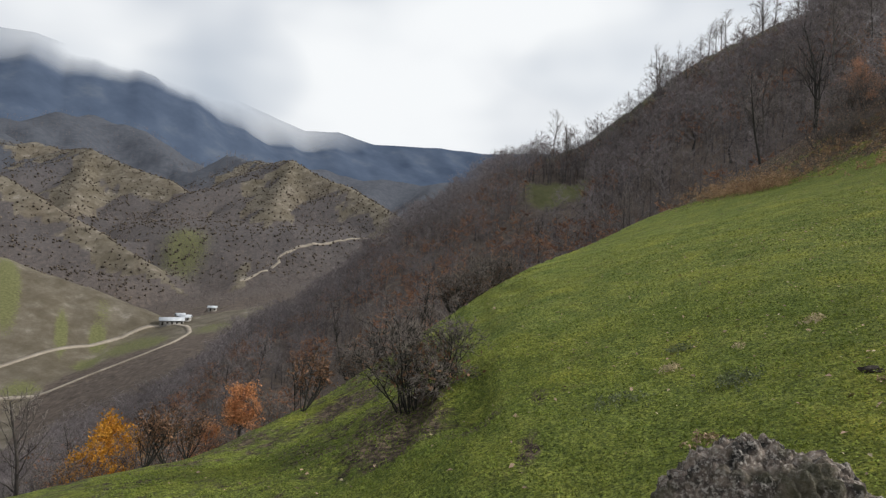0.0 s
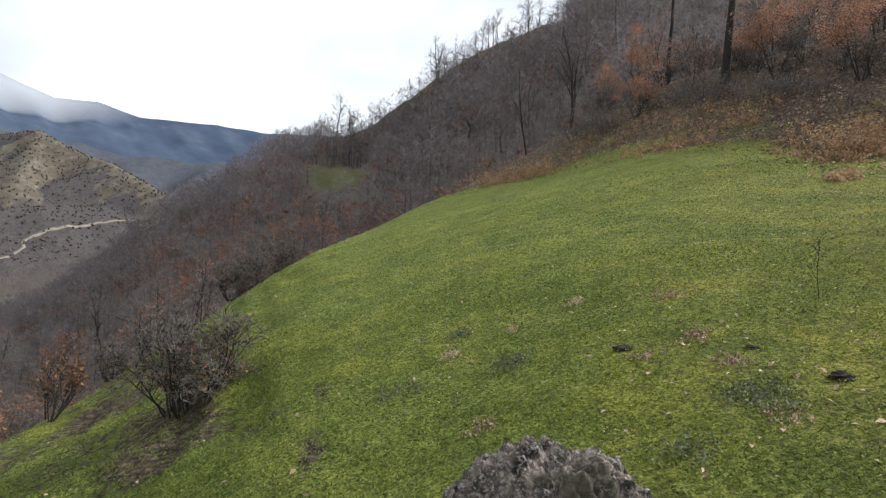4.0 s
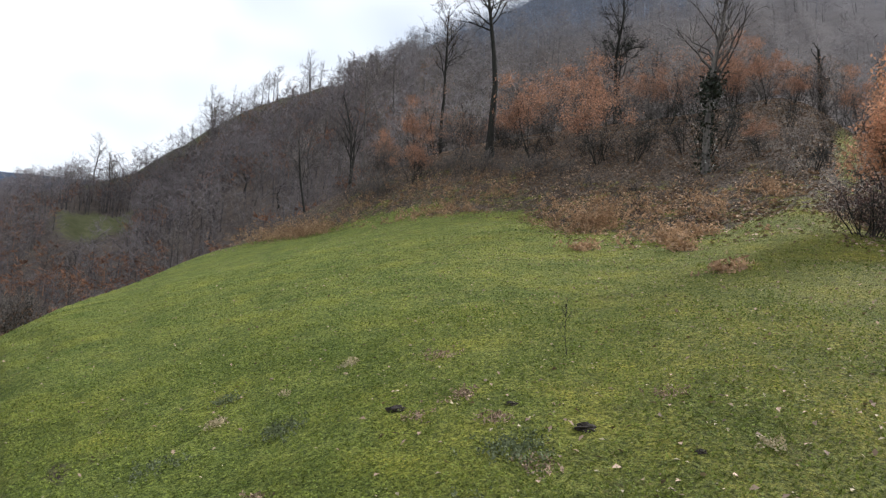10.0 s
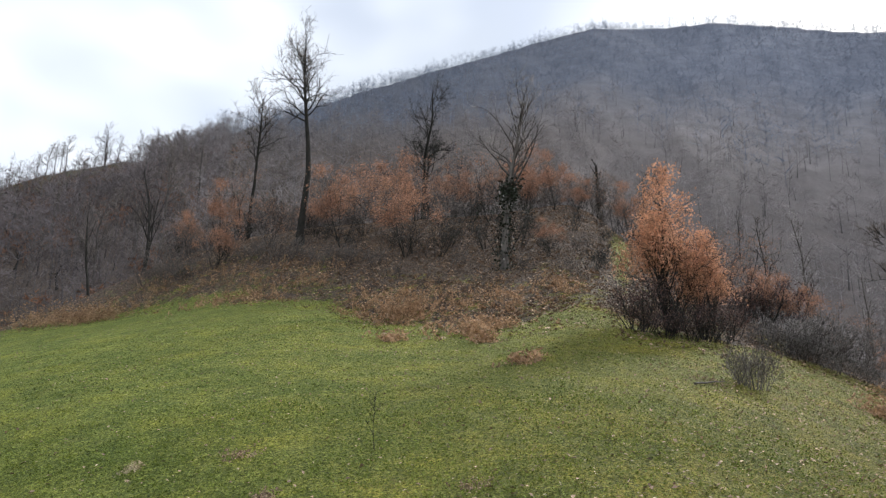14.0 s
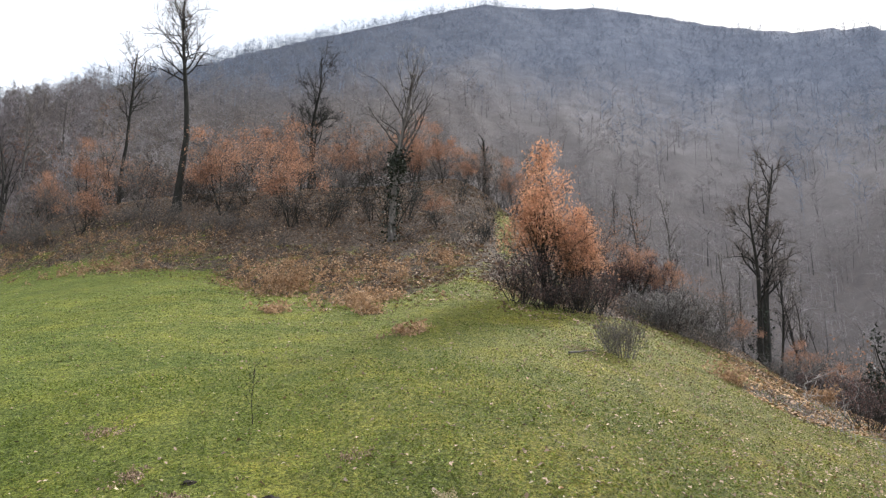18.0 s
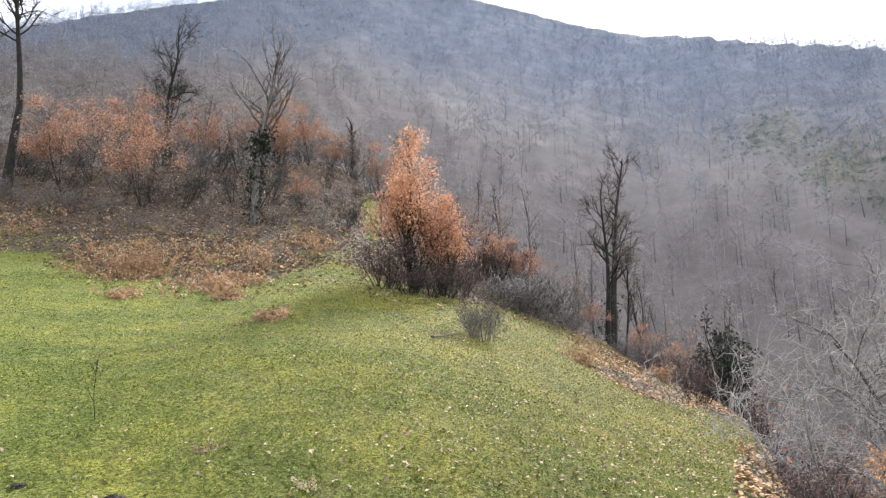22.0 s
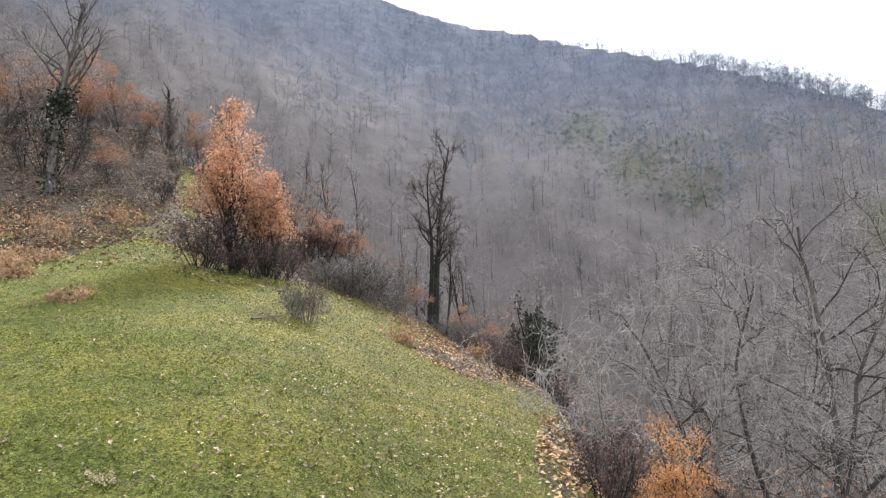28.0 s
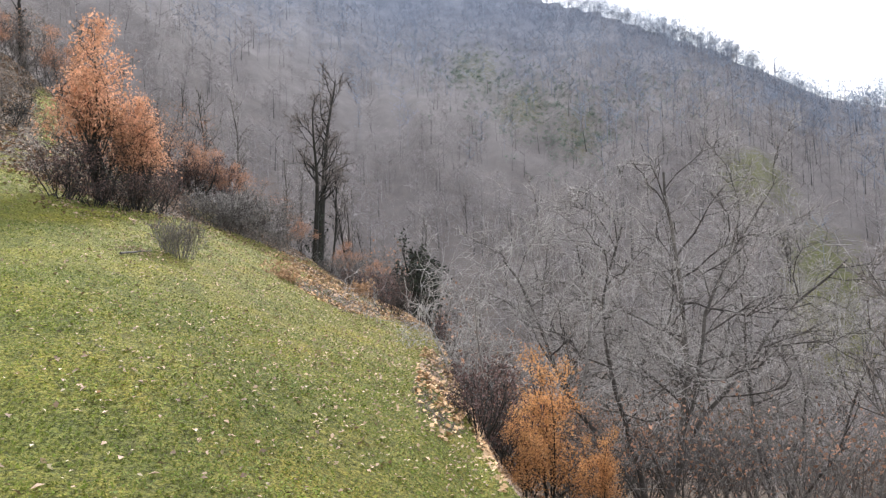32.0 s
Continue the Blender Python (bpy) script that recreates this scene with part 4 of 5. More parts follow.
# woods in the valley's gullies and on the blue slopes behind
a, d = rng.uniform(-52, 6, 9500), 430 + 1250 * rng.uniform(0, 1, 9500) ** 1.25
x, y = d * np.sin(np.radians(a)), d * np.cos(np.radians(a))
keep = (dry_land(x, y, d, a, np.full_like(d, 250.0)) < 0.35) & (d > 455)
x, y, d = x[keep], y[keep], d[keep]
near = d < 1150
woods("bare_woods", "brown woods in the gullies across the valley", x[near], y[near], rng.uniform(6, 11, near.sum()), WOODS_VALLEY, SMALL_FAR)
woods("bare_woods", "slate-grey woods on the slopes behind the spurs", x[~near], y[~near], rng.uniform(7, 13, (~near).sum()), WOODS_VALLEY, SMALL_FAR)


def small_shrub(seed):
    r = np.random.default_rng(seed)
    ang = np.sort(r.uniform(0, 6.28, 5))
    V = [[math.cos(a) * r.uniform(0.4, 0.6), math.sin(a) * r.uniform(0.4, 0.6), r.uniform(0.2, 0.4)] for a in ang] + [[0, 0, r.uniform(0.7, 1)], [0, 0, -0.2]]
    F = [[k, (k + 1) % 5, 5] for k in range(5)] + [[(k + 1) % 5, k, 6] for k in range(5)]
    return np.array(V), np.array(F)


SHRUBS = [small_shrub(s) for s in range(8)]
a, d = rng.uniform(-50, -12, 11000), 470 + 690 * rng.uniform(0, 1, 11000) ** 0.8
x, y = d * np.sin(np.radians(a)), d * np.cos(np.radians(a))
keep = far_land(x, y) > np.interp(a, [-60, -44, -34, -24, -10, 10], [-88, -72, -49, -34, -20, -10]) + 0.03 * (d - 420) + 6
woods("hill_scrub", "dark low bushes dotted over the stony spurs", x[keep], y[keep], rng.uniform(1.0, 2.8, keep.sum()), SHRUB, SHRUBS)
# evergreen scrub high on the main hill
for n_, b0, d0, rb, rd in ((260, 90.0, 210, 4.2, 30), (240, 94.0, 180, 4.2, 26), (200, 98.6, 160, 3.8, 22), (120, 104, 185, 6, 18)):
    a, d = rng.normal(b0, rb * 0.6, n_), rng.normal(d0, rd * 0.6, n_)
    woods("evergreen_scrub", "evergreen scrub on the high hillside, its green greyed with painted haze", d * np.sin(np.radians(a)), d * np.cos(np.radians(a)), rng.uniform(1.0, 2.4, n_), EVERGREEN_HAZED, [small_tree(s + 120, 60, 1.3, 3.5) for s in range(6)], squash=1.7)

# ---------------------------------------------------------------- valley farm and its roads


def road(name, label, knots, width):
    """A dirt road laid on the ground along bearings and distances."""
    k = table(knots)
    s = np.arange(len(k))
    f = np.linspace(0, len(k) - 1, 14 * (len(k) - 1) + 1)
    px = np.interp(f, s, k[:, 1] * np.sin(np.radians(k[:, 0])))
    py = np.interp(f, s, k[:, 1] * np.cos(np.radians(k[:, 0])))
    for _ in range(12):
        px[1:-1], py[1:-1] = (px[:-2] + 2 * px[1:-1] + px[2:]) / 4, (py[:-2] + 2 * py[1:-1] + py[2:]) / 4
    t = unit(np.stack([np.gradient(px), np.gradient(py)], -1))
    side = np.stack([-t[:, 1], t[:, 0]], -1)
    V = []
    for o, up in ((-width / 2, 0.1), (-width / 2, 0.55), (width / 2, 0.55), (width / 2, 0.1)):
        x, y = px + side[:, 0] * o, py + side[:, 1] * o
        V.append(np.stack([x, y, land(x, y) + up], -1))
    V = np.array(V)
    m = V.shape[1]
    i, j = np.meshgrid(np.arange(3), np.arange(m - 1), indexing="ij")
    thing(name, label, "road", kind="structure", me=mesh_of(name, V.reshape(-1, 3), np.stack([i * m + j, i * m + j + 1, (i + 1) * m + j + 1, (i + 1) * m + j], -1).reshape(-1, 4), TRACK))


road("road_upper", "pale dirt road across the valley slope to the farm", "-47 366\n-44.9 373\n-41.4 390\n-37.7 405\n-34.9 421\n-33.4 418", 2.0)
road("road_lower", "pale dirt road looping round below the farm", "-45 343\n-43.1 343\n-41.3 342\n-37.6 346\n-33.7 350\n-32.2 376\n-32.4 400\n-33.2 414", 2.2)
road("road_spur", "pale dirt road bending over the stony spur", "-17.5 690\n-19.8 668\n-22 652\n-24 642\n-25.7 629\n-25.5 611\n-27.2 593\n-28.6 580", 2.6)


def box(x0, x1, y0, y1, z0, z1):
    V = [[x, y, z] for z in (z0, z1) for y in (y0, y1) for x in (x0, x1)]
    F = [[0, 2, 3, 1], [4, 5, 7, 6], [0, 1, 5, 4], [2, 6, 7, 3], [0, 4, 6, 2], [1, 3, 7, 5]]
    return np.array(V, float), np.array(F)


def hut(name, label, length, depth, height, rise, bearing, distance, turn, doors):
    ob = thing(name, label, "building")
    part("wall", mesh_of("wall", *box(-length / 2, length / 2, -depth / 2, depth / 2, -2.5, height), WALL), ob)
    e = 0.5
    V = np.array([[sx * (length / 2 + e), sy * (depth / 2 + e), height - 0.1] for sx in (-1, 1) for sy in (-1, 1)] + [[-length / 2 - e, 0, height + rise], [length / 2 + e, 0, height + rise]])
    V = np.concatenate([V, V + [0, 0, 0.18]])
    F = [[6, 10, 11, 8], [7, 9, 11, 10], [0, 2, 5, 4], [1, 4, 5, 3], [0, 6, 8, 2], [1, 3, 9, 7], [0, 4, 10, 6], [4, 1, 7, 10], [2, 8, 11, 5], [5, 11, 9, 3]]
    part("roof", mesh_of("roof", V, F, ROOF), ob, "pale sheet-metal roof")
    for k in range(doors):
        x = -length / 2 + (k + 0.6) * length / doors
        part("door" if k % 2 == 0 else "window", mesh_of("opening", *box(x - 0.5, x + 0.5, -depth / 2 - 0.05, -depth / 2 + 0.05, 0 if k % 2 == 0 else 1, 2), HOLE), ob)
    stand(ob, bearing, distance, turn)
    return ob


hut("barn", "long low barn with a pale metal roof beside the road", 13, 6, 2.6, 1.6, -33.6, 421, 34, 5)
hut("shed", "small grey farm shed beside the barn", 6, 5, 2.6, 1.3, -32.6, 426, 20, 2)
hut("shed", "dark farm shed behind the barn", 5, 4, 3, 1.4, -33.0, 434, 55, 2)
hut("hut", "small white-roofed hut above the valley floor", 5, 4, 2.4, 1, -30.6, 452, 25, 2)
for b0, d0, b1, d1 in ((-31.4, 440, -29.4, 462), (-31.2, 452, -30.1, 470), (-32.0, 470, -30.2, 480)):
    ob = thing("farm_fence", "weathered wooden fence of the valley farm", "fence", "fences of the farm")
    n_ = 16
    for k in range(n_):
        f = k / (n_ - 1)
        x, y = at(b0 + (b1 - b0) * f, d0 + (d1 - d0) * f)
        V, F = box(x - 0.1, x + 0.1, y - 0.1, y + 0.1, 0, 1.3)
        V[:, 2] += ground_at(x, y) - 0.1
        part("post", mesh_of("post", V, F, FENCE), ob)
        if k:
            rail = np.array([[*p[:2], p[2] + h] for h in (0.6, 0.75, 1.0, 1.15) for p in (last, (x, y, ground_at(x, y)))])
            part("rail", mesh_of("rail", rail, [[0, 1, 3, 2], [4, 5, 7, 6]], FENCE), ob)
        last = (x, y, ground_at(x, y))

# ---------------------------------------------------------------- boulder at the camera's feet


def boulder(name, label, size, seed, bearing, distance, sink):
    bm = bmesh.new()
    bmesh.ops.create_icosphere(bm, subdivisions=7, radius=1)
    off = Vector((seed * 3.7, seed * 1.3, 0))
    for v in bm.verts:
        p = v.co.copy()
        k = 1 + 0.07 * noise.noise(p * 1.1 + off) + 0.07 * noise.noise(p * 2.6 + off) + 0.03 * noise.noise(p * 17 + off)
        knobs = noise.voronoi(p * 5.5 + off * 0.3 + 0.12 * noise.noise_vector(p * 6))[0]
        beads = noise.voronoi(p * 13 + off)[0]
        k += 0.10 * (0.5 - knobs[0]) + 0.10 * min(0.25, knobs[1] - knobs[0]) + 0.045 * (0.5 - beads[0]) + 0.02 * noise.noise(p * 42 + off)
        v.co = Vector((p.x * size[0], p.y * size[1], p.z * size[2])) * k
    for f in bm.faces:
        f.smooth = True
    me = bpy.data.meshes.new(name)
    bm.to_mesh(me)
    bm.free()
    me.materials.append(ROCK)
    ob = thing(name, label, "boulder", me=me)
    return stand(ob, bearing, distance, seed * 40, 1, sink)


boulder("boulder", "rough grey boulder with pale lichen and dark moss in the turf", (0.30, 0.34, 0.44), 2, 16.4, 2.0, -0.30)
boulder("boulder", "low lichen-covered rock at the boulder's foot", (0.2, 0.2, 0.26), 5, 7.5, 1.95, -0.17)

# ---------------------------------------------------------------- trees and bushes, from the valley side round to the ravine
GREYB = dict(bark=BARK, twig_mat=TWIG)
bush = tree("bare_bush", "leafless grey many-stemmed bush on the meadow's bank", "bush", seed=11, lite=False, height=1.22, root=0.2, stems=26, trunk_rad=0.013, clear=0.12, limbs=190, limb_len=0.42, subs=5,
            twigs=6, stem_open=0.65, twig_rad=0.003, wander=0.22, leaf=LEAF_BROWN, leaves=420, leaf_size=0.03, fuzz=0.05, leaf_high=0.55, bark=BARK_DARK, twig_mat=TWIG)
stand(bush, -14.0, 7.5)
low = tree("bare_bush", "small bush with a few dry brown leaves on the brow", "bush", seed=12, height=1.0, stems=7, trunk_rad=0.018, clear=0.2, limbs=28, limb_len=0.5, subs=4, twigs=3,
           stem_open=0.8, twig_rad=0.004, leaf=LEAF_BROWN, leaves=620, leaf_size=0.03, fuzz=0.06, bark=BARK_DARK, twig_mat=TWIG_DARK)
stand(low, -23.4, 11.6)
for b, d, t, s in ((-32.4, 11.4, 60, 0.7), (-34.0, 11.0, 150, 0.8), (-35.6, 10.6, 20, 0.8)):
    again(low, b, d, t, s)
for b, d, t, s in ((-9.4, 19.5, 40, 1.3), (-8.2, 21.5, 90, 1.5), (-10.6, 19, 160, 1.2), (-7.0, 23, 200, 1.4), (-19.3, 14.6, 300, 0.8)):
    again(bush, b, d, t, s * 0.8)

ORB = dict(lite=True, height=3.7, trunk_rad=0.15, clear=0.4, limbs=26, limb_len=0.42, subs=5, twigs=5, spread=1.25, wander=0.15)
orange_l = tree("orange_tree", "small round tree full of orange-brown autumn leaves", "tree", seed=21, leaf=LEAF_ORANGE, leaves=6000, leaf_size=0.075, fuzz=0.2, leaf_low=0.5, bark=BARK_DARK, twig_mat=TWIG, **ORB)
stand(orange_l, -27.9, 42, 0, 0.98)
again(orange_l, -30.2, 44, 130, 0.72)
again(orange_l, -31.6, 46, 220, 0.6)
yellow = tree("yellow_tree", "bushy tree full of golden-orange leaves below the brow", "tree", seed=22, leaf=LEAF_YELLOW, leaves=9000, leaf_size=0.085, fuzz=0.22, leaf_low=0.35, stems=3, stem_open=0.35, **GREYB,
              **dict(ORB, height=3.9, clear=0.3, limbs=32))
stand(yellow, -37.0, 38, 0, 0.95)
again(yellow, -39.8, 37, 200, 0.82)
OLD = dict(lite=True, trunk_rad=0.13, clear=0.3, limbs=18, limb_len=0.38, subs=5, twigs=5, spread=0.9, wander=0.10, twig_rad=0.012)
bare_a = tree("bare_tree", "leafless grey tree with a crooked crown", "tree", "bare trees on the slopes", seed=31, height=6.5, **GREYB, **OLD)
stand(bare_a, -43.8, 34, 0, 0.95)
bare_b = tree("bare_tree", "leafless slender tree with upright limbs", "tree", "bare trees on the slopes", seed=32, height=9, bark=BARK_DARK, twig_mat=TWIG, **dict(OLD, clear=0.4, spread=0.6, limb_len=0.3))
stand(bare_b, 13.2, 62, 0, 1.0)
bare_c = tree("bare_tree", "leafless forked tree with dark bark", "tree", "bare trees on the slopes", seed=33, height=8, stems=2, stem_open=0.07, bark=BARK_DARK, twig_mat=TWIG_DARK, **dict(OLD, spread=0.7, limb_len=0.3))
stand(bare_c, 16.9, 50, 40, 1.0)
thicket = tree("thicket", "tangled brown-grey leafless thicket", "bush", "thickets along the brow", seed=34, lite=True, height=2.2, stems=9, trunk_rad=0.025, clear=0.15, limbs=40, limb_len=0.5, subs=4, twigs=4,
               stem_open=0.7, twig_rad=0.007, wander=0.16, leaf=LEAF_BROWN, leaves=200, leaf_size=0.05, fuzz=0.08, **GREYB)
stand(thicket, -33.5, 34, 0, 1.3)
for b, d, t, s in ((-36.2, 30, 60, 1.2), (-31.2, 36, 100, 1.2), (-34.8, 42, 200, 1.5), (-29.2, 38, 20, 1.0), (-41.5, 33, 80, 1.4), (-25.5, 36, 250, 1.3), (-39, 31, 10, 1.2)):
    again(thicket, b, d, t, s)
for k in range(34):
    b, d = rng.uniform(-45, -3), rng.uniform(48, 110)
    again((bare_a, bare_b, bare_c)[k % 3], b, d, rng.uniform(0, 360), rng.uniform(0.5, 0.8))

# skyline trees of the spur
FINE = dict(lite=True, trunk_rad=0.15, clear=0.3, limbs=24, limb_len=0.3, subs=8, twigs=7, spread=0.8, wander=0.13, twig_rad=0.01, bark=BARK, twig_mat=TWIG)
crown_a = tree("bare_tree", "leafless tree with a rounded crown of fine twigs", "tree", "bare trees on the spur", seed=35, height=10, **FINE)
crown_b = tree("bare_tree", "leafless tree with a narrow twiggy crown", "tree", "bare trees on the spur", seed=36, height=10, **dict(FINE, clear=0.42, spread=0.6, limb_len=0.24))
crown_c = tree("bare_tree", "leafless forked tree with a fine broad crown", "tree", "bare trees on the spur", seed=37, height=10, stems=2, stem_open=0.16, **dict(FINE, twig_mat=TWIG, spread=0.9))
crooked = tree("pollard", "short crooked dark trunk with stubby limbs", "tree", "pollards on the spur", seed=38, height=4, lite=True, trunk_rad=0.2, clear=0.5, limbs=7, limb_len=0.3, subs=3, twigs=3, spread=0.9, wander=0.3, lean=0.3,
               twig_rad=0.012, bark=BARK_DARK, twig_mat=TWIG_DARK)
SKYLINE = ((crown_a, -2.98, 13.2), (crown_c, -4.4, 8.4), (crown_c, -4.9, 7.4), (crown_c, -5.7, 7.0), (crown_c, 0.53, 3.6), (crown_a, 3.06, 5.4), (crown_a, 3.8, 4.2), (crown_c, 5.3, 9.5), (crown_c, 5.9, 7.5), (crown_c, 6.9, 6.0),
           (crown_c, 7.5, 5.4), (crown_b, 8.4, 6.4), (crown_a, 8.97, 8.6), (crown_b, 9.5, 7.8), (crown_a, 10.2, 9.2), (crown_b, 9.9, 7.0), (crown_c, 11.0, 4.5), (crown_c, 12.1, 4.2), (crown_c, 13.6, 8.0), (crown_c, 15.3, 8.8),
           (crown_a, 16.2, 9.0), (crown_c, 15.8, 7.0), (crown_c, 17.2, 7.0), (crown_c, 18.4, 8.6), (crown_b, 17.8, 6.5), (crown_c, 19.5, 6.6), (crown_a, 20.2, 6.0), (crown_c, 20.8, 6.4), (crown_c, 21.5, 6.0))
for kind_, b, h in SKYLINE:
    again(kind_, b, 0.985 * float(np.interp(b, CREST[:, 0], CREST[:, 1])), 37 * b, h / 10)
# trees that stand out on the flank below
for kind_, b, d, h in ((crown_b, -1.9, 159, 12.4), (crown_b, -1.5, 160, 8.3), (crown_c, 5.56, 168, 13), (crown_c, 13.0, 170, 12.4), (crown_b, 17.64, 98, 15.5), (crown_c, 15.44, 98, 10.8), (crown_b, 15.92, 96, 8), (crown_b, 20.1, 110, 13),
                       (crown_b, 2.4, 143, 10), (crown_b, 11.5, 148, 7.7), (crown_a, 4.3, 107, 4), (crown_b, -6.5, 120, 6), (crown_b, -11, 130, 7), (crown_b, 19.0, 90, 9), (crown_b, 10.0, 120, 8), (crown_b, 7.4, 150, 8), (crown_b, 18.6, 130, 12)):
    again(kind_, b, d, 53 * b, h / 10)
stand(crown_a, 13.2, 84, 0, 1.15)
stand(crown_b, 14.4, 110, 40, 0.9)
stand(crown_c, 9.0, 96, 80, 0.7)
stand(crooked, 6.6, 124, 0, 1.0)
for b, d, h in ((4.9, 126, 1.0), (8.3, 137, 1.3), (8.1, 108, 0.8), (11.0, 92, 0.9), (0.5, 120, 0.9), (16.4, 76, 0.8), (12.0, 105, 1.0), (6.0, 96, 0.8)):
    again(crooked, b, d, 71 * b, h)
for k in range(16):
    b = rng.uniform(1, 24)
    lo = float(np.interp(b, BROW[:, 0], BROW[:, 1]))
    again((crown_b, crown_c)[k % 2], b, lo + 26 + rng.uniform(0, 1) ** 1.2 * 85, rng.uniform(0, 360), rng.uniform(0.45, 0.75))

# ---------------------------------------------------------------- the wooded knoll above the meadow
tall = tree("tall_tree", "tall slender leafless tree with a dark straight trunk", "tree", seed=41, height=12.0, trunk_rad=0.22, clear=0.6, limbs=34, limb_len=0.27, subs=8, twigs=6, spread=1.1, lean=0.03,
            wander=0.13, bark=BARK_DARK, twig_mat=TWIG, twig_rad=0.007, taper=0.14, sides=8)
stand(tall, 28.6, 34.5, 20)
tree2 = tree("bare_tree", "leafless tree with a wide fan of fine limbs", "tree", seed=42, height=11.0, trunk_rad=0.15, clear=0.55, limbs=26, limb_len=0.26, subs=8, twigs=6, spread=1.2, wander=0.13, bark=BARK_DARK,
             twig_mat=TWIG, twig_rad=0.009)
stand(tree2, 24.3, 46, 0, 1.0)
ivied = tree("ivied_tree", "dark leafless tree thick with ivy", "tree", seed=43, height=10.5, stems=2, stem_open=0.14, trunk_rad=0.2, clear=0.45, limbs=36, limb_len=0.27, subs=8, twigs=7, spread=1.1, bark=BARK_DARK,
             twig_mat=TWIG_DARK, twig_rad=0.008, ivy=500, ivy_top=0.7)
stand(ivied, 39.1, 48, 0, 1.0)
pale = tree("pale_tree", "tree with pale bare upper limbs and an ivy-dark trunk", "tree", seed=44, height=7.4, stems=1, trunk_rad=0.16, clear=0.4, limbs=22, limb_len=0.36, subs=6, twigs=5, spread=0.55,
            bark=BARK, twig_mat=TWIG_PALE, twig_rad=0.006, ivy=1500, ivy_top=0.48)
stand(pale, 46.4, 25.5, 0, 1.0)
stub = tree("pollard", "short thick pollarded trunk with stubby limbs", "tree", seed=45, height=3.4, trunk_rad=0.24, clear=0.5, limbs=9, limb_len=0.3, subs=3, twigs=3, spread=0.8, bark=BARK_DARK, twig_mat=TWIG_DARK,
            twig_rad=0.01, ivy=160, ivy_top=0.6)
stand(stub, 54.7, 41, 0, 1.15)
again(stub, 58.8, 46, 200, 1.0)
OAK = dict(lite=True, stems=6, stem_open=0.55, trunk_rad=0.035, clear=0.12, limbs=50, limb_len=0.38, subs=5, twigs=5, spread=0.95, wander=0.17, twig_rad=0.006, bark=BARK_DARK, twig_mat=TWIG)
oak = tree("rusty_oak", "young oak still holding rust-brown leaves", "tree", "rusty young oaks on the knoll", seed=51, height=4.2, leaf=LEAF_RUST, leaves=5200, leaf_size=0.046, fuzz=0.18, leaf_low=0.42, patchy=0.38, **OAK)
stand(oak, 21.9, 35.3, 0, 0.6)
oak2 = tree("rusty_oak", "young oak with thinning dull brown leaves", "tree", "rusty young oaks on the knoll", seed=52, height=4.6, leaf=LEAF_RUST, leaves=1100, leaf_size=0.045, fuzz=0.2, leaf_low=0.3, patchy=0.4, **OAK)
stand(oak2, 23.9, 40, 0, 0.85)
for kind_, b, d, h in ((oak, 22.1, 41, 3.4), (oak, 32.2, 32.5, 3.9), (oak, 29.9, 35.5, 2.1), (oak, 36.1, 36, 4.3), (oak, 37.8, 28.8, 3.5), (oak2, 43.1, 39, 4.3), (oak, 48.4, 36, 2.9), (oak, 50.8, 36.5, 2.9), (oak, 52.6, 36, 1.7),
                       (oak, 50.3, 27.4, 1.3), (oak, 56.9, 36, 2.8), (oak2, 34.0, 34, 3.6), (oak2, 26.0, 36, 2.6), (oak2, 45.0, 35, 3.4), (oak, 42.0, 38, 3.0), (oak2, 40.2, 37, 3.4), (oak2, 30.9, 37, 3.2), (oak, 19.8, 41, 2.6),
                       (oak2, 48.0, 39, 3.6), (oak2, 54.0, 39, 2.6), (oak, 46.7, 38.5, 3.8)):
    again(kind_, b, d, 61 * b, h / (4.2 if kind_ is oak else 4.6))
shrub = tree("dark_shrub", "dense dark leafless shrub", "bush", "dark shrubs on the knoll", seed=53, lite=True, height=2.6, root=0.5, stems=10, stem_open=0.45, trunk_rad=0.03, clear=0.12, limbs=44, limb_len=0.42, subs=5, twigs=4, bark=BARK_DARK,
             twig_mat=TWIG_DARK, twig_rad=0.006, wander=0.15, leaf=LEAF_IVY, leaves=350, leaf_size=0.045, fuzz=0.15)
stand(shrub, 40.3, 28.2, 0, 0.7)
grey_shrub = tree("grey_shrub", "rounded grey leafless shrub of fine twigs", "bush", "grey shrubs on the knoll", seed=54, lite=True, height=1.7, root=0.5, stems=14, stem_open=0.6, trunk_rad=0.018, clear=0.15, limbs=56, limb_len=0.5, subs=5,
                  twigs=5, bark=BARK, twig_mat=TWIG, twig_rad=0.005, wander=0.16)
stand(grey_shrub, 18.4, 36.9, 0, 1.0)
for kind_, b, d, h in ((shrub, 46.0, 27.6, 2.4), (shrub, 47.4, 28.4, 1.7), (shrub, 44.8, 28.6, 1.6), (shrub, 53.9, 25, 1.35), (shrub, 55.0, 25.6, 1.0), (shrub, 50.4, 26.6, 1.0), (shrub, 41.2, 29.5, 1.5), (shrub, 38.6, 29.2, 1.2), (shrub, 55.3, 31, 0.8),
                       (shrub, 36.2, 30.5, 1.4), (shrub, 33.4, 31, 1.1), (shrub, 22.4, 36, 1.3), (shrub, 30.6, 34.5, 1.2), (shrub, 52.2, 31, 1.2), (shrub, 48.6, 31.5, 1.3), (shrub, 40.6, 24, 0.45)):
    again(kind_, b, d, 61 * b, h / 2.6)
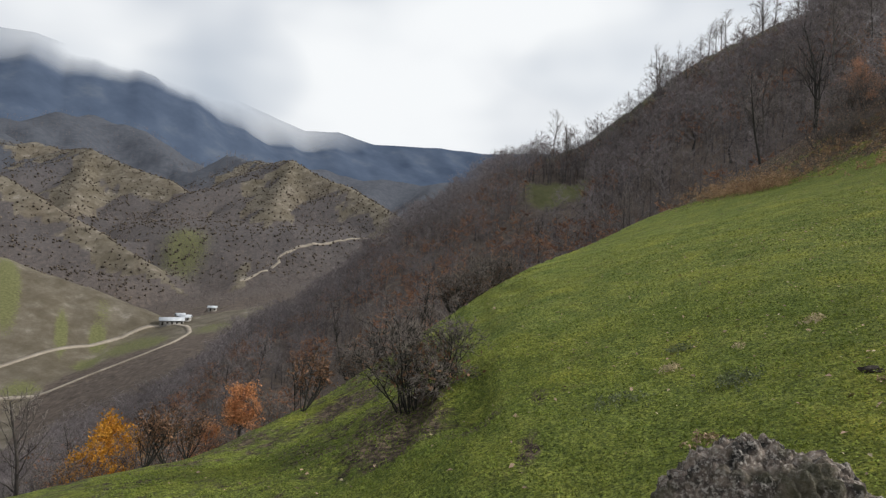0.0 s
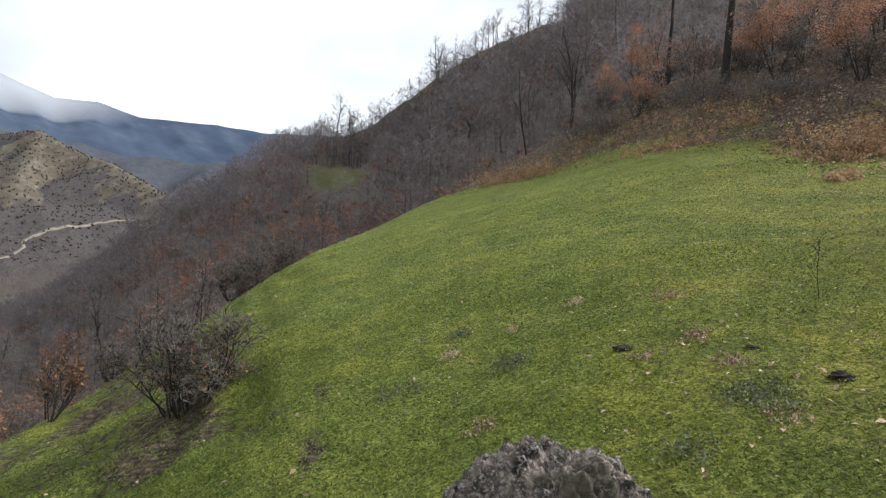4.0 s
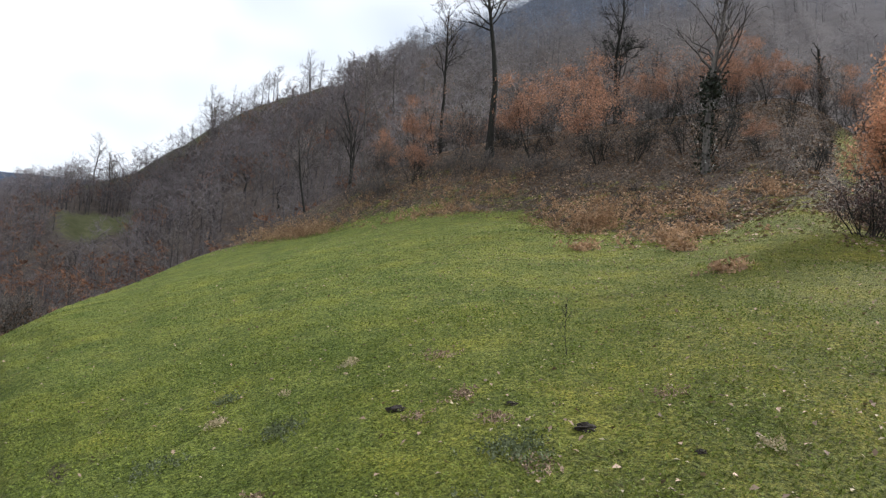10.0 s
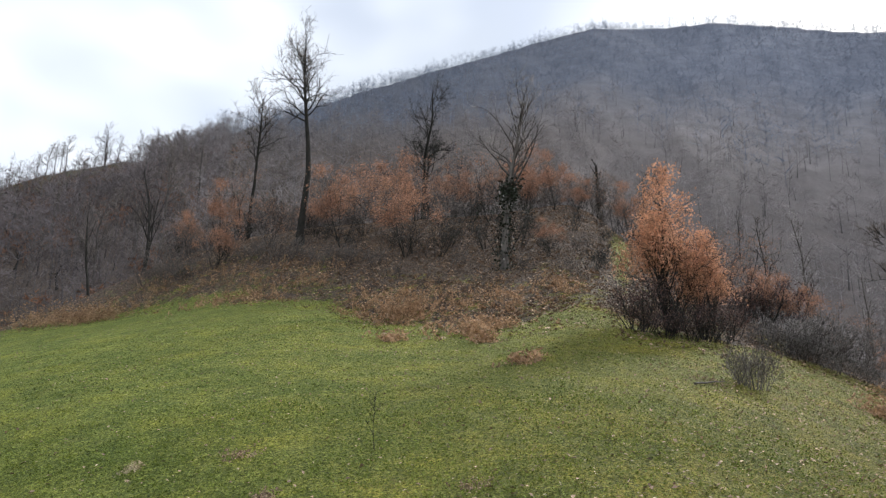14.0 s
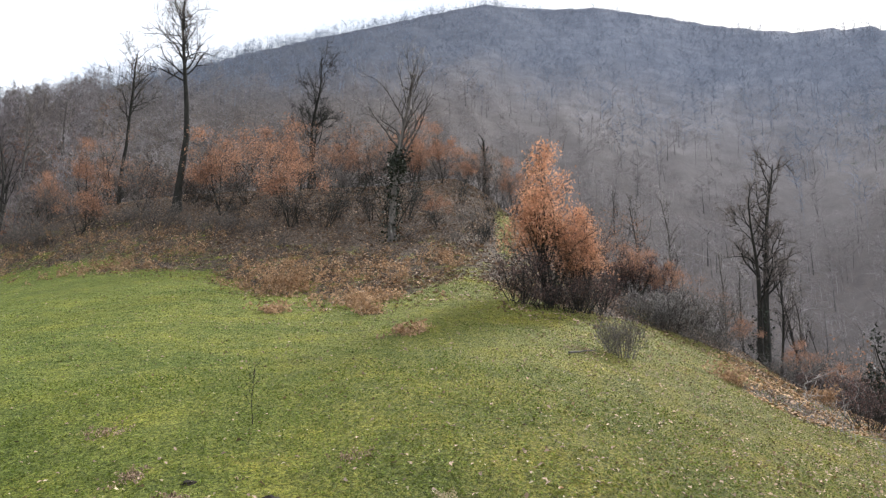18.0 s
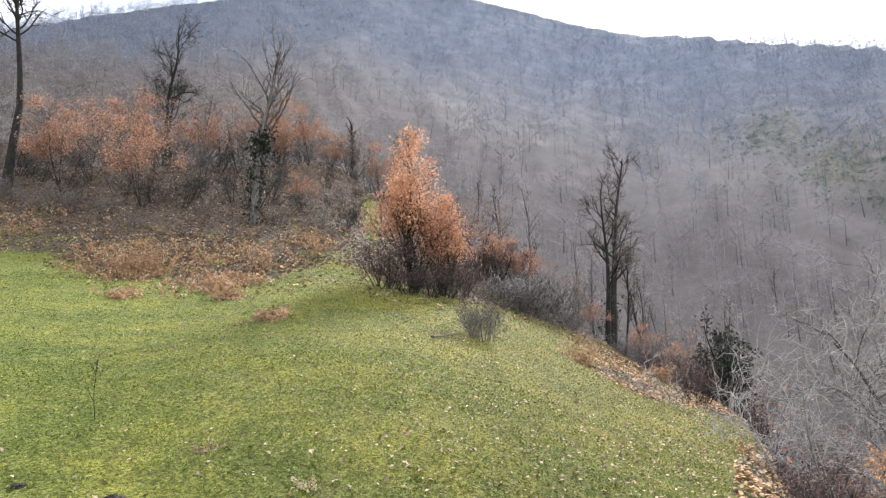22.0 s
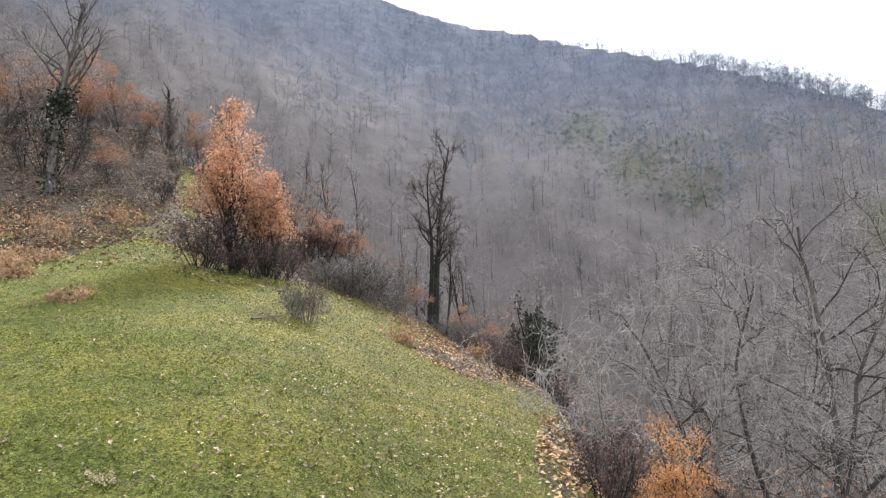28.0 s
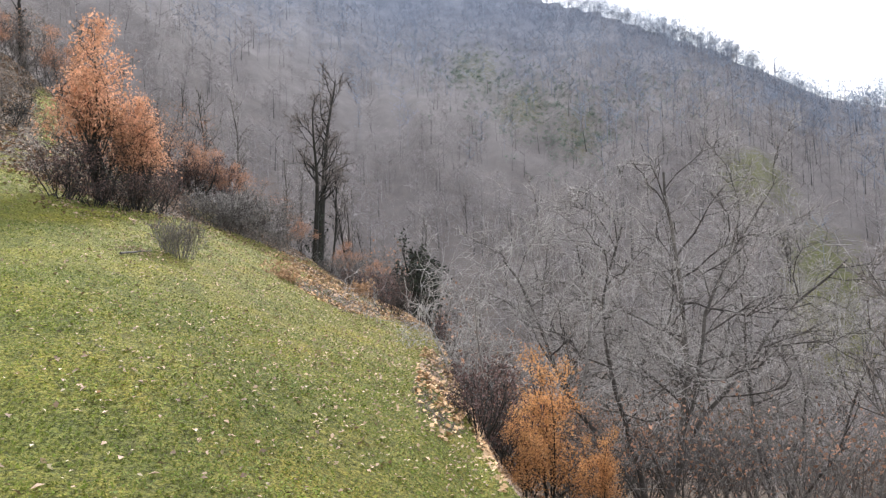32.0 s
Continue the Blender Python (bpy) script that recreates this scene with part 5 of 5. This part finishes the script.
for b, d, h in ((32.2, 29.7, 1.2), (33.2, 29.2, 0.9), (27.4, 32.4, 1.4), (28.6, 32.0, 1.0), (26.0, 33.2, 1.2), (19.6, 36.2, 1.3), (17.2, 38.5, 1.3), (24.4, 34.5, 1.1), (35.0, 28, 0.8), (30.2, 30.5, 0.9), (42.4, 26.5, 0.7), (48.2, 25, 0.6),
                (51.6, 24.4, 0.7), (36.8, 26, 0.6), (52.8, 27.6, 0.9), (44.0, 30, 0.8)):
    again(grey_shrub, b, d, 47 * b, h / 1.7)
for k in range(30):
    b = rng.uniform(18, 60)
    lo = float(np.interp(b, BROW[:, 0], BROW[:, 1]))
    again((crown_b, bare_b, crown_c, oak2, bare_c)[k % 5], b, lo + 6 + rng.uniform(0, 1) ** 1.3 * 80, rng.uniform(0, 360), rng.uniform(0.45, 0.75))
for k in range(26):
    b = 17.5 + 1.6 * k + rng.uniform(-0.5, 0.5)
    hi = float(np.interp(b, BROW[:, 0], BROW[:, 1]))
    again((grey_shrub, shrub, grey_shrub)[k % 3], b, hi - rng.uniform(-4, 5), rng.uniform(0, 360), rng.uniform(0.7, 1.6) if k % 3 != 1 else rng.uniform(0.45, 0.8))
for k in range(9):
    b = rng.uniform(14, 56)
    again(thicket, b, float(np.interp(b, BROW[:, 0], BROW[:, 1])) - 1 + rng.uniform(0, 6), rng.uniform(0, 360), rng.uniform(0.6, 1.0))

# ---------------------------------------------------------------- round the orange tree and down the ravine's edge
orange = tree("orange_tree", "bushy young tree full of bright orange leaves", "tree", seed=61, height=4.5, stems=9, stem_open=0.34, side_h=(0.4, 0.74), cone=2.3, trunk_rad=0.055, clear=0.12, limbs=80, limb_len=0.36, subs=5, twigs=5, spread=0.7,
              wander=0.13, bark=BARK_DARK, twig_mat=TWIG_DARK, twig_rad=0.005, leaf=LEAF_SALMON, leaves=9500, leaf_size=0.046, fuzz=0.16, leaf_low=0.36)
stand(orange, 59.9, 17.8, 0, 0.9)
again(orange, 62.3, 17.9, 140, 0.58)
skirt = tree("bare_bush", "dark twiggy bush at the foot of the orange tree", "bush", seed=62, lite=True, height=1.5, root=0.35, stems=14, stem_open=0.7, trunk_rad=0.02, clear=0.1, limbs=50, limb_len=0.5, subs=4, twigs=4, bark=BARK_DARK,
             twig_mat=TWIG_DARK, twig_rad=0.0045, leaf=LEAF_PURPLE, leaves=800, leaf_size=0.036, fuzz=0.1)
stand(skirt, 57.6, 17, 0, 0.85)
for b, d, t, s in ((59.4, 16.9, 20, 0.4), (60.8, 17.2, 120, 0.36)):
    again(shrub, b, d, t, s)
for b, d, t, s in ((62.4, 17.6, 60, 0.7), (59.4, 16.4, 130, 0.5), (64.2, 19.5, 200, 0.85), (61.3, 16.8, 20, 0.55), (57.0, 17.2, 310, 0.7), (63.4, 18.0, 80, 0.6), (66.6, 25.4, 30, 1.1), (67.9, 26, 100, 1.2), (65.6, 25, 170, 0.9), (82.4, 16.4, 250, 0.55), (82.9, 16.9, 20, 0.4), (79.3, 20.6, 200, 0.45)):
    again(skirt, b, d, t, s)
for w, b, d, t, s in ((1, 65.6, 25, 10, 0.6), (0, 67.2, 25.5, 90, 0.5), (0, 69.0, 26, 200, 0.48), (1, 72.5, 27, 270, 0.45), (0, 78.6, 26.5, 40, 0.38), (0, 80.8, 25.5, 150, 0.4), (1, 82.2, 25, 210, 0.4), (0, 75.0, 27, 100, 0.36), (1, 64.0, 28, 40, 0.6)):
    again((oak, oak2)[w], b, d, t, s)
bushlet = tree("bare_bush", "small grey leafless bush standing alone in the turf", "bush", seed=63, lite=False, height=0.7, root=0.22, stems=30, stem_open=0.6, trunk_rad=0.008, clear=0.1, limbs=130, limb_len=0.55, subs=3, twigs=4, bark=BARK,
               twig_mat=TWIG, twig_rad=0.0032, wander=0.12)
stand(bushlet, 65.6, 12.2, 0, 0.98)
bramble = tree("bramble", "grey arching leafless bramble", "bush", "brambles along the ravine's edge", seed=64, lite=True, height=1.3, root=0.6, stems=18, stem_open=0.9, trunk_rad=0.012, clear=0.1, limbs=120, limb_len=0.7, subs=5, twigs=4, droop=0.5,
               bark=BARK, twig_mat=TWIG_GREY, twig_rad=0.005, wander=0.18)
stand(bramble, 69.5, 21.6, 0, 1.0)
for b, d, t, s in ((71.3, 22.4, 50, 1.1), (67.9, 21.2, 100, 0.85), (73.0, 23.2, 170, 0.6), (70.4, 24.5, 290, 0.9), (78.2, 24.5, 30, 0.8), (80.4, 24, 80, 0.9)):
    again(bramble, b, d, t, s)
forked = tree("ivied_tree", "tall dark double-trunked tree with ivy and short limbs", "tree", seed=65, height=10.0, stems=2, stem_open=0.07, wander=0.10, root=0.35, trunk_rad=0.21, clear=0.36, limbs=34, limb_len=0.2, subs=8, twigs=8, spread=0.9, rise=0.8, side_h=(0.75, 0.85),
              bark=BARK_DARK, twig_mat=TWIG, twig_rad=0.011, ivy=420, ivy_top=0.3, taper=0.12)
stand(forked, 76.3, 33, 0, 1.0)
slim = tree("slim_tree", "slim grey leafless tree with short upright limbs", "tree", "slim trees of the ravine", seed=66, lite=True, height=9, trunk_rad=0.11, clear=0.3, limbs=22, limb_len=0.2, subs=5, twigs=4, spread=0.5, bark=BARK,
            twig_mat=TWIG_PALE, twig_rad=0.009)
stand(slim, 78.8, 34, 0, 0.55)
for k in range(70):
    b = rng.uniform(57, 118)
    lo = float(np.interp(b, BROW[:, 0], BROW[:, 1]))
    again((slim, bare_b, slim, bare_c)[k % 4], b, max(lo + 14, 38) + rng.uniform(0, 1) ** 1.2 * 80, rng.uniform(0, 360), rng.uniform(0.55, 0.95))
holly = tree("dark_bush", "dark ivy-hung bush with upright stems at the ravine's edge", "bush", seed=67, height=3.0, stems=5, stem_open=0.17, trunk_rad=0.05, clear=0.12, limbs=40, limb_len=0.24, subs=5, twigs=4, bark=BARK_DARK,
             twig_mat=TWIG_DARK, twig_rad=0.008, leaf=LEAF_IVY, leaves=1300, leaf_size=0.06, fuzz=0.1)
stand(holly, 84.9, 20.6, 0, 1.0)
again(holly, 83.6, 22, 80, 0.7)
again(skirt, 82.4, 20.6, 140, 0.75)
again(skirt, 86.0, 20, 220, 0.8)
silver = tree("silvery_tree", "small pale-twigged leafless tree leaning from the bank", "tree", seed=68, height=5.4, stems=4, stem_open=0.6, trunk_rad=0.038, clear=0.3, limbs=36, limb_len=0.42, subs=7, twigs=6, spread=1.0,
              wander=0.24, bark=BARK_PALE, twig_mat=TWIG_PALE, twig_rad=0.0045)
stand(silver, 94.4, 13.4, 70, 1.12)
again(silver, 97.5, 19, 140, 1.0)
big = tree("spreading_tree", "spreading leafless tree with crooked limbs in the ravine", "tree", seed=69, height=6.6, stems=5, stem_open=0.42, side_h=(0.8, 1.0), trunk_rad=0.085, clear=0.3, limbs=70, limb_len=0.42, subs=12, twigs=8, spread=1.1, rise=0.35,
           wander=0.24, lift=0.02, bark=BARK, twig_mat=TWIG_PALE, twig_rad=0.0042, taper=0.3)
stand(big, 103.6, 12.8, 0, 1.0)
again(big, 113, 19, 140, 0.9)
again(bare_a, 99, 25, 70, 0.9)
again(bare_a, 120, 14, 250, 0.8)
flame = tree("orange_bush", "small bush of bright orange leaves on the ravine's bank", "bush", seed=70, height=2.3, stems=7, stem_open=0.26, trunk_rad=0.02, clear=0.12, limbs=44, limb_len=0.28, subs=4, twigs=4, bark=BARK_DARK,
             twig_mat=TWIG_DARK, twig_rad=0.004, leaf=LEAF_FLAME, leaves=9500, leaf_size=0.02, fuzz=0.08, leaf_low=0.15)
stand(flame, 95.4, 10.0, 0, 0.92)
for b, d, t, s in ((93.5, 13, 30, 0.5), (97, 14, 120, 0.5), (100.5, 12.5, 210, 0.4), (91.5, 15.5, 300, 0.5), (96, 17, 60, 0.6)):
    again(oak2, b, d, t, s)
again(flame, 99.4, 9.6, 100, 0.5)
again(flame, 93.4, 9.2, 200, 0.55)
for b, d, t, s in ((89.6, 8.8, 0, 0.6), (91.2, 9.4, 90, 0.65), (90.4, 11.5, 180, 0.9), (88.9, 13.5, 40, 0.75), (93.4, 12.5, 130, 0.8), (88.2, 16.5, 70, 0.8)):
    again(skirt, b, d, t, s)
pale_thicket = tree("thicket", "tangled silvery leafless thicket in the ravine", "bush", "thickets of the ravine", seed=71, lite=True, height=2.4, stems=9, trunk_rad=0.022, clear=0.15, limbs=54, limb_len=0.5, subs=4, twigs=4,
                    stem_open=0.7, twig_rad=0.005, wander=0.16, bark=BARK, twig_mat=TWIG_GREY, leaf=LEAF_RUST, leaves=200, leaf_size=0.045, fuzz=0.1)
stand(pale_thicket, 92.5, 19, 0, 1.2)
for b, d, t, s in ((96.5, 12.2, 250, 0.7), (100, 10.8, 300, 0.7), (106, 11, 20, 0.8), (91.5, 17, 160, 1.0), (110, 12, 200, 0.8), (115, 11, 280, 0.8), (103, 14.5, 60, 1.0), (98.5, 13.5, 10, 0.9)):
    again(pale_thicket, b, d, t, s)
for k in range(34):
    b = rng.uniform(86, 121)
    again(pale_thicket if k % 4 else thicket, b, rng.uniform(13 if b > 91 else 22, 42), rng.uniform(0, 360), rng.uniform(0.8, 1.5))
for b, d, t, s in ((90, 24, 0, 1.6), (94, 23, 90, 1.6), (98, 30, 180, 1.8), (103, 22, 40, 1.6), (108, 26, 130, 1.8), (86.5, 27, 200, 1.4), (114, 24, 300, 1.6), (82, 28, 250, 1.3), (118, 20, 10, 1.4), (100, 17, 60, 1.2)):
    again(pale_thicket, b, d, t, s)

# ---------------------------------------------------------------- bracken, weeds and litter


def bracken(name, label, seed, a0, a1, d0, d1, n, high):
    """A patch of dead, leaning bracken: stalks and broken fronds."""
    r = np.random.default_rng(seed)
    a, d = r.normal((a0 + a1) / 2, (a1 - a0) / 3.6, n), r.normal((d0 + d1) / 2, (d1 - d0) / 3.4, n)
    am, dm = (a0 + a1) / 2, (d0 + d1) / 2
    ox, oy = at(am, dm)
    oz = ground_at(ox, oy)
    x, y = d * np.sin(np.radians(a)), d * np.cos(np.radians(a))
    z = land(x, y)
    lines, mid = [], []
    for px, py, pz in zip(x - ox, y - oy, z - oz):
        h = high * r.uniform(0.5, 1.1)
        b = r.uniform(0, 6.28)
        p, rad, _ = grow(r, np.array([px, py, pz - 0.03]), unit(np.array([math.cos(b), math.sin(b), 1.3])), h * 1.3, 0.006, 4, 0.2, -0.12, 0.4)
        lines.append((p, rad))
        mid.extend(p[1:])
    ob = thing(name, label, "bracken", "dead bracken by the wood")
    tagged(part("stalk_tangle", mesh_of("stalk_tangle", *tubes(lines, 3), FERN), ob), kind="stuff")
    tagged(part("frond_tangle", mesh_of("frond_tangle", *leaf_cloud(r, np.array(mid), n * 16, 0.045, 0.07), FERN), ob), kind="stuff")
    ob.location = (ox, oy, oz)
    return ob


bracken("bracken_patch", "patch of rust-red dead bracken along the meadow's top edge", 1, 8.6, 17.2, 33.5, 37.5, 330, 0.9)
bracken("bracken_patch", "flattened rusty bracken below the knoll", 2, 34, 41, 19.5, 22.5, 120, 0.25)
bracken("bracken_patch", "flattened rusty bracken spilling over the turf", 3, 41, 47.5, 16.6, 19.5, 110, 0.22)
bracken("bracken_patch", "broken straw-coloured bracken lying on the turf", 13, 35.7, 37.5, 15.5, 16.3, 26, 0.16)
bracken("bracken_patch", "small rusty tuft of dead bracken on the turf", 14, 44, 45.4, 14.7, 15.5, 30, 0.26)
bracken("bracken_patch", "upright clump of dead brown stalks", 4, 36.6, 38.6, 20.5, 21.6, 60, 0.9)
bracken("bracken_patch", "small rusty tuft in the turf", 5, 43.0, 44.4, 16.4, 17.2, 26, 0.35)
bracken("bracken_patch", "low rusty weed clump in the turf", 6, 46.2, 49.2, 11.4, 12.2, 22, 0.12)
bracken("bracken_patch", "rusty weeds strewn along the turf's edge", 7, 20, 30, 26, 30, 120, 0.35)
bracken("bracken_patch", "dry brown tuft near the ravine's edge", 8, 73.2, 74.4, 14.6, 15.4, 26, 0.4)
bracken("bracken_patch", "dry tuft among fallen leaves", 9, 79.2, 80.4, 19.4, 20.4, 30, 0.55)

for k in range(9):
    b = 18 + 4.1 * k
    lo = float(np.interp(b, EDGE[:, 0], EDGE[:, 1]))
    bracken("bracken_patch", "straw-brown broken bracken among fallen leaves", 20 + k, b - 2.2, b + 2.2, lo + 1.2, lo + 4.5, 46, 0.42)


def on_ground(n, a0, a1, d0, d1, power=1.0):
    a, d = rng.uniform(a0, a1, n), d0 + (d1 - d0) * rng.uniform(0, 1, n) ** power
    return a, d, d * np.sin(np.radians(a)), d * np.cos(np.radians(a))


def flat_leaves(name, label, x, y, size, mat):
    """Curled leaves lying on the ground, as one object."""
    n = len(x)
    c = np.stack([x, y, land(x, y) + 0.012], -1)
    a = unit(rng.normal(0, 1, (n, 3)) * [1, 1, 0.35])
    b = unit(np.cross(a, rng.normal(0, 0.35, (n, 3)) + [0, 0, 1]))
    s = size * rng.uniform(0.5, 1.3, (n, 1))
    up = np.array([0, 0, 1]) * s * 0.3
    V = np.stack([c - a * s, c - b * s * 0.6 + up, c + a * s, c + b * s * 0.6 + up], 1).reshape(-1, 3)
    i = np.arange(n)[:, None] * 4
    return thing(name, label, "leaves", kind="stuff", me=mesh_of(name, V, np.concatenate([i + [0, 1, 2], i + [0, 2, 3]], 0), mat))


a, d, x, y = on_ground(90000, 6, 94, 9, 46)
t_, l_, _ = cover(x, y)
clump = np.clip(0.55 + 0.8 * wave(x, y, 1.3, 11) + 0.5 * wave(x, y, 0.5, 3), 0.03, 1)
keep = ((l_ > 0.35) & (rng.uniform(0, 1, len(a)) < (l_ + 0.1) * clump) | (d > np.interp(a, EDGE[:, 0], EDGE[:, 1]) - 3.5) & (rng.uniform(0, 1, len(a)) < 0.22)) & (d < np.interp(a, BROW[:, 0], BROW[:, 1]) + 5)
flat_leaves("leaf_litter", "brown fallen leaves lying thick below the trees", x[keep], y[keep], 0.048, LITTER)
a, d, x, y = on_ground(60000, 13, 60, 16, 40)
t_, l_, _ = cover(x, y)
clump = np.clip(0.6 + 0.9 * wave(x, y, 1.1, 4) + 0.5 * wave(x, y, 0.4, 8), 0.02, 1)
keep = (l_ > 0.3) & (rng.uniform(0, 1, len(a)) < 0.7 * l_ * clump)
flat_leaves("leaf_litter", "tan and orange leaves drifted among the knoll's shrubs", x[keep], y[keep], 0.05, LITTER_TAN)
a, d, x, y = on_ground(16000, 88, 120, 7, 30)
keep = d > np.interp(a, BROW[:, 0], BROW[:, 1])
flat_leaves("leaf_litter", "brown leaves caught under the ravine's brush", x[keep], y[keep], 0.06, LITTER)
a, d, x, y = on_ground(24000, 72, 92, 6, 24)
t_, l_, _ = cover(x, y)
keep = (l_ > 0.3) & (rng.uniform(0, 1, len(a)) < np.clip(0.5 + 0.6 * wave(x, y, 0.8, 2), 0.06, 0.9))
flat_leaves("leaf_litter", "pale brown leaves drifted along the ravine's edge", x[keep], y[keep], 0.045, BANK_LEAF)
a, d, x, y = on_ground(9000, -34, 92, 3, 26, 0.8)
t_, l_, _ = cover(x, y)
keep = (t_ > 0.5) & (rng.uniform(0, 1, len(a)) < np.clip(0.15 + (a - 5) / 60, 0.12, 1))
flat_leaves("fallen_leaves", "pale fallen leaves scattered over the turf", x[keep], y[keep], 0.016, LITTER_PALE)
a, d, x, y = on_ground(10000, -34, 92, 3, 26, 0.8)
t_, l_, _ = cover(x, y)
keep = (t_ > 0.5) & (rng.uniform(0, 1, len(a)) < np.clip(0.2 + (a - 5) / 60, 0.15, 1))
flat_leaves("fallen_leaves", "brown fallen leaves scattered over the turf", x[keep], y[keep], 0.024, LITTER)

a, d, x, y = on_ground(11000, 56, 91, 4.5, 21, 0.7)
t_, l_, _ = cover(x, y)
keep = (t_ > 0.4) & (rng.uniform(0, 1, len(a)) < np.clip((a - 54) / 30 + 0.35 * wave(x, y, 1.7, 6), 0.05, 1))
flat_leaves("fallen_leaves", "tan leaves blown over the turf toward the ravine", x[keep], y[keep], 0.024, LITTER_TAN)

# turf: short blades, thickest close by
a, d, x, y = on_ground(170000, -40, 118, 1.6, 21, 1.6)
keep = d < np.interp(a, EDGE[:, 0], EDGE[:, 1]) + 0.4
x, y, d = x[keep], y[keep], d[keep]
n_ = len(x)
c = np.stack([x, y, land(x, y) - 0.004], -1)
ang = rng.uniform(0, 6.28, n_)
sd = np.stack([np.cos(ang), np.sin(ang), np.zeros(n_)], -1) * (0.004 + 0.0006 * d)[:, None]
tip = np.stack([rng.normal(0, 0.025, n_), rng.normal(0, 0.025, n_), rng.uniform(0.01, 0.032, n_)], -1)
V = np.stack([c - sd, c + sd, c + tip], 1).reshape(-1, 3)
thing("meadow_grass", "short cropped green grass of the meadow", "grass", kind="stuff", me=mesh_of("meadow_grass", V, np.arange(n_ * 3).reshape(-1, 3), GRASS))


# low clover and moss leaves between the blades
a, d, x, y = on_ground(200000, -38, 112, 1.5, 9, 1.3)
keep = (d < np.interp(a, EDGE[:, 0], EDGE[:, 1])) & (rng.uniform(0, 1, len(a)) < np.clip(0.6 + 0.5 * wave(x, y, 0.7, 3), 0.1, 1))
x, y, d = x[keep], y[keep], d[keep]
n_ = len(x)
c = np.stack([x, y, land(x, y) + rng.uniform(0.004, 0.03, n_)], -1)
la = unit(rng.normal(0, 1, (n_, 3)) * [1, 1, 0.45])
lb = unit(np.cross(la, rng.normal(0, 0.45, (n_, 3)) + [0, 0, 1]))
ls = ((0.0045 + 0.0008 * d) * rng.uniform(0.6, 1.4, n_))[:, None]
V = np.stack([c - la * ls, c - lb * ls * 0.7 + [0, 0, 0.003], c + la * ls, c + lb * ls * 0.7 + [0, 0, 0.003]], 1).reshape(-1, 3)
i = np.arange(n_)[:, None] * 4
thing("clover_turf", "small green clover and herb leaves in the turf", "plants", kind="stuff", me=mesh_of("clover_turf", V, np.concatenate([i + [0, 1, 2], i + [0, 2, 3]], 0), TURF_LEAF))


def herb_patch(name, label, bearing, distance, radius, n, mat, high, seed):
    r = np.random.default_rng(seed)
    px, py = at(bearing, distance)
    o = r.normal(0, radius * 0.5, (n, 2))
    x, y = px + o[:, 0], py + o[:, 1]
    z0 = ground_at(px, py)
    c = np.stack([o[:, 0], o[:, 1], land(x, y) - z0 + r.uniform(0.01, high, n)], -1)
    V, F = leaf_cloud(r, c, n * 6, 0.011, 0.012)
    ob = thing(name, label, "plants", kind="stuff", me=mesh_of(name, V, F, mat))
    ob.location = (px, py, z0)
    return ob


for b, d, rad, n_ in ((12.5, 5.2, 0.2, 120), (8.0, 6.4, 0.14, 60), (31.5, 4.1, 0.24, 190), (27, 3.4, 0.16, 70), (3.0, 5.0, 0.2, 60)):
    herb_patch("herb_patch", "grey-green clover patch in the turf", b, d, rad, n_, CLOVER, 0.03, int(b * 7 + d))
for b, d, rad, n_ in ((25.2, 6.5, 0.2, 60), (26.9, 5.2, 0.16, 50), (23.5, 4.8, 0.1, 30), (10.2, 4.1, 0.12, 30), (43.5, 5.2, 0.16, 40), (30.0, 4.6, 0.12, 36), (33.4, 3.9, 0.14, 36), (62.4, 11.6, 0.3, 60)):
    herb_patch("dry_weed_patch", "low patch of dry brown weeds in the turf", b, d, rad, n_, LITTER, 0.02, int(b * 11 + d))
for b, d, rad, n_ in ((17.6, 6.6, 0.1, 40), (7.4, 5.7, 0.12, 40), (50.9, 4.4, 0.1, 30), (12.5, 6.1, 0.05, 12)):
    herb_patch("pale_weed", "pale grey weed rosette in the turf", b, d, rad, n_, LITTER_PALE, 0.05, int(b * 5 + d))
for b, d, s in ((37.2, 4.5, 0.075), (21.7, 5.05, 0.07), (31.2, 4.9, 0.045), (46.0, 4.2, 0.035)):
    bm = bmesh.new()
    bmesh.ops.create_icosphere(bm, subdivisions=4, radius=1)
    for v in bm.verts:
        p = v.co.copy()
        k = 1 + 0.45 * noise.noise(p * 2 + Vector((b, d, 0))) + 0.25 * noise.noise(p * 6)
        v.co = Vector((p.x * s, p.y * s * 0.8, p.z * s * 0.45)) * k
    me = bpy.data.meshes.new("dung")
    bm.to_mesh(me)
    bm.free()
    me.materials.append(DUNG)
    stand(thing("dung", "dark dried dung lying on the turf", "dung", me=me), b, d)
sprig = tree("sprig", "thin leafless sapling sprig in the turf", "plant", seed=81, height=0.62, trunk_rad=0.005, clear=0.3, limbs=8, limb_len=0.4, subs=2, twigs=2, spread=0.5, bark=BARK_DARK, twig_mat=TWIG_DARK, twig_rad=0.002)
stand(sprig, 35.6, 6.4, 0, 0.8)
stick_line = []
for k in range(6):
    x, y = at(61.3 + 0.42 * k + 0.1 * (k % 2), 10.9 + 0.16 * k)
    stick_line.append([x, y, ground_at(x, y) + 0.03 + 0.012 * (k % 2)])
thing("fallen_branch", "dry grey branch lying in the turf beside a bush", "branch", me=mesh_of("fallen_branch", *tubes([(np.array(stick_line), np.linspace(0.02, 0.007, 6))], 6), BARK, True))
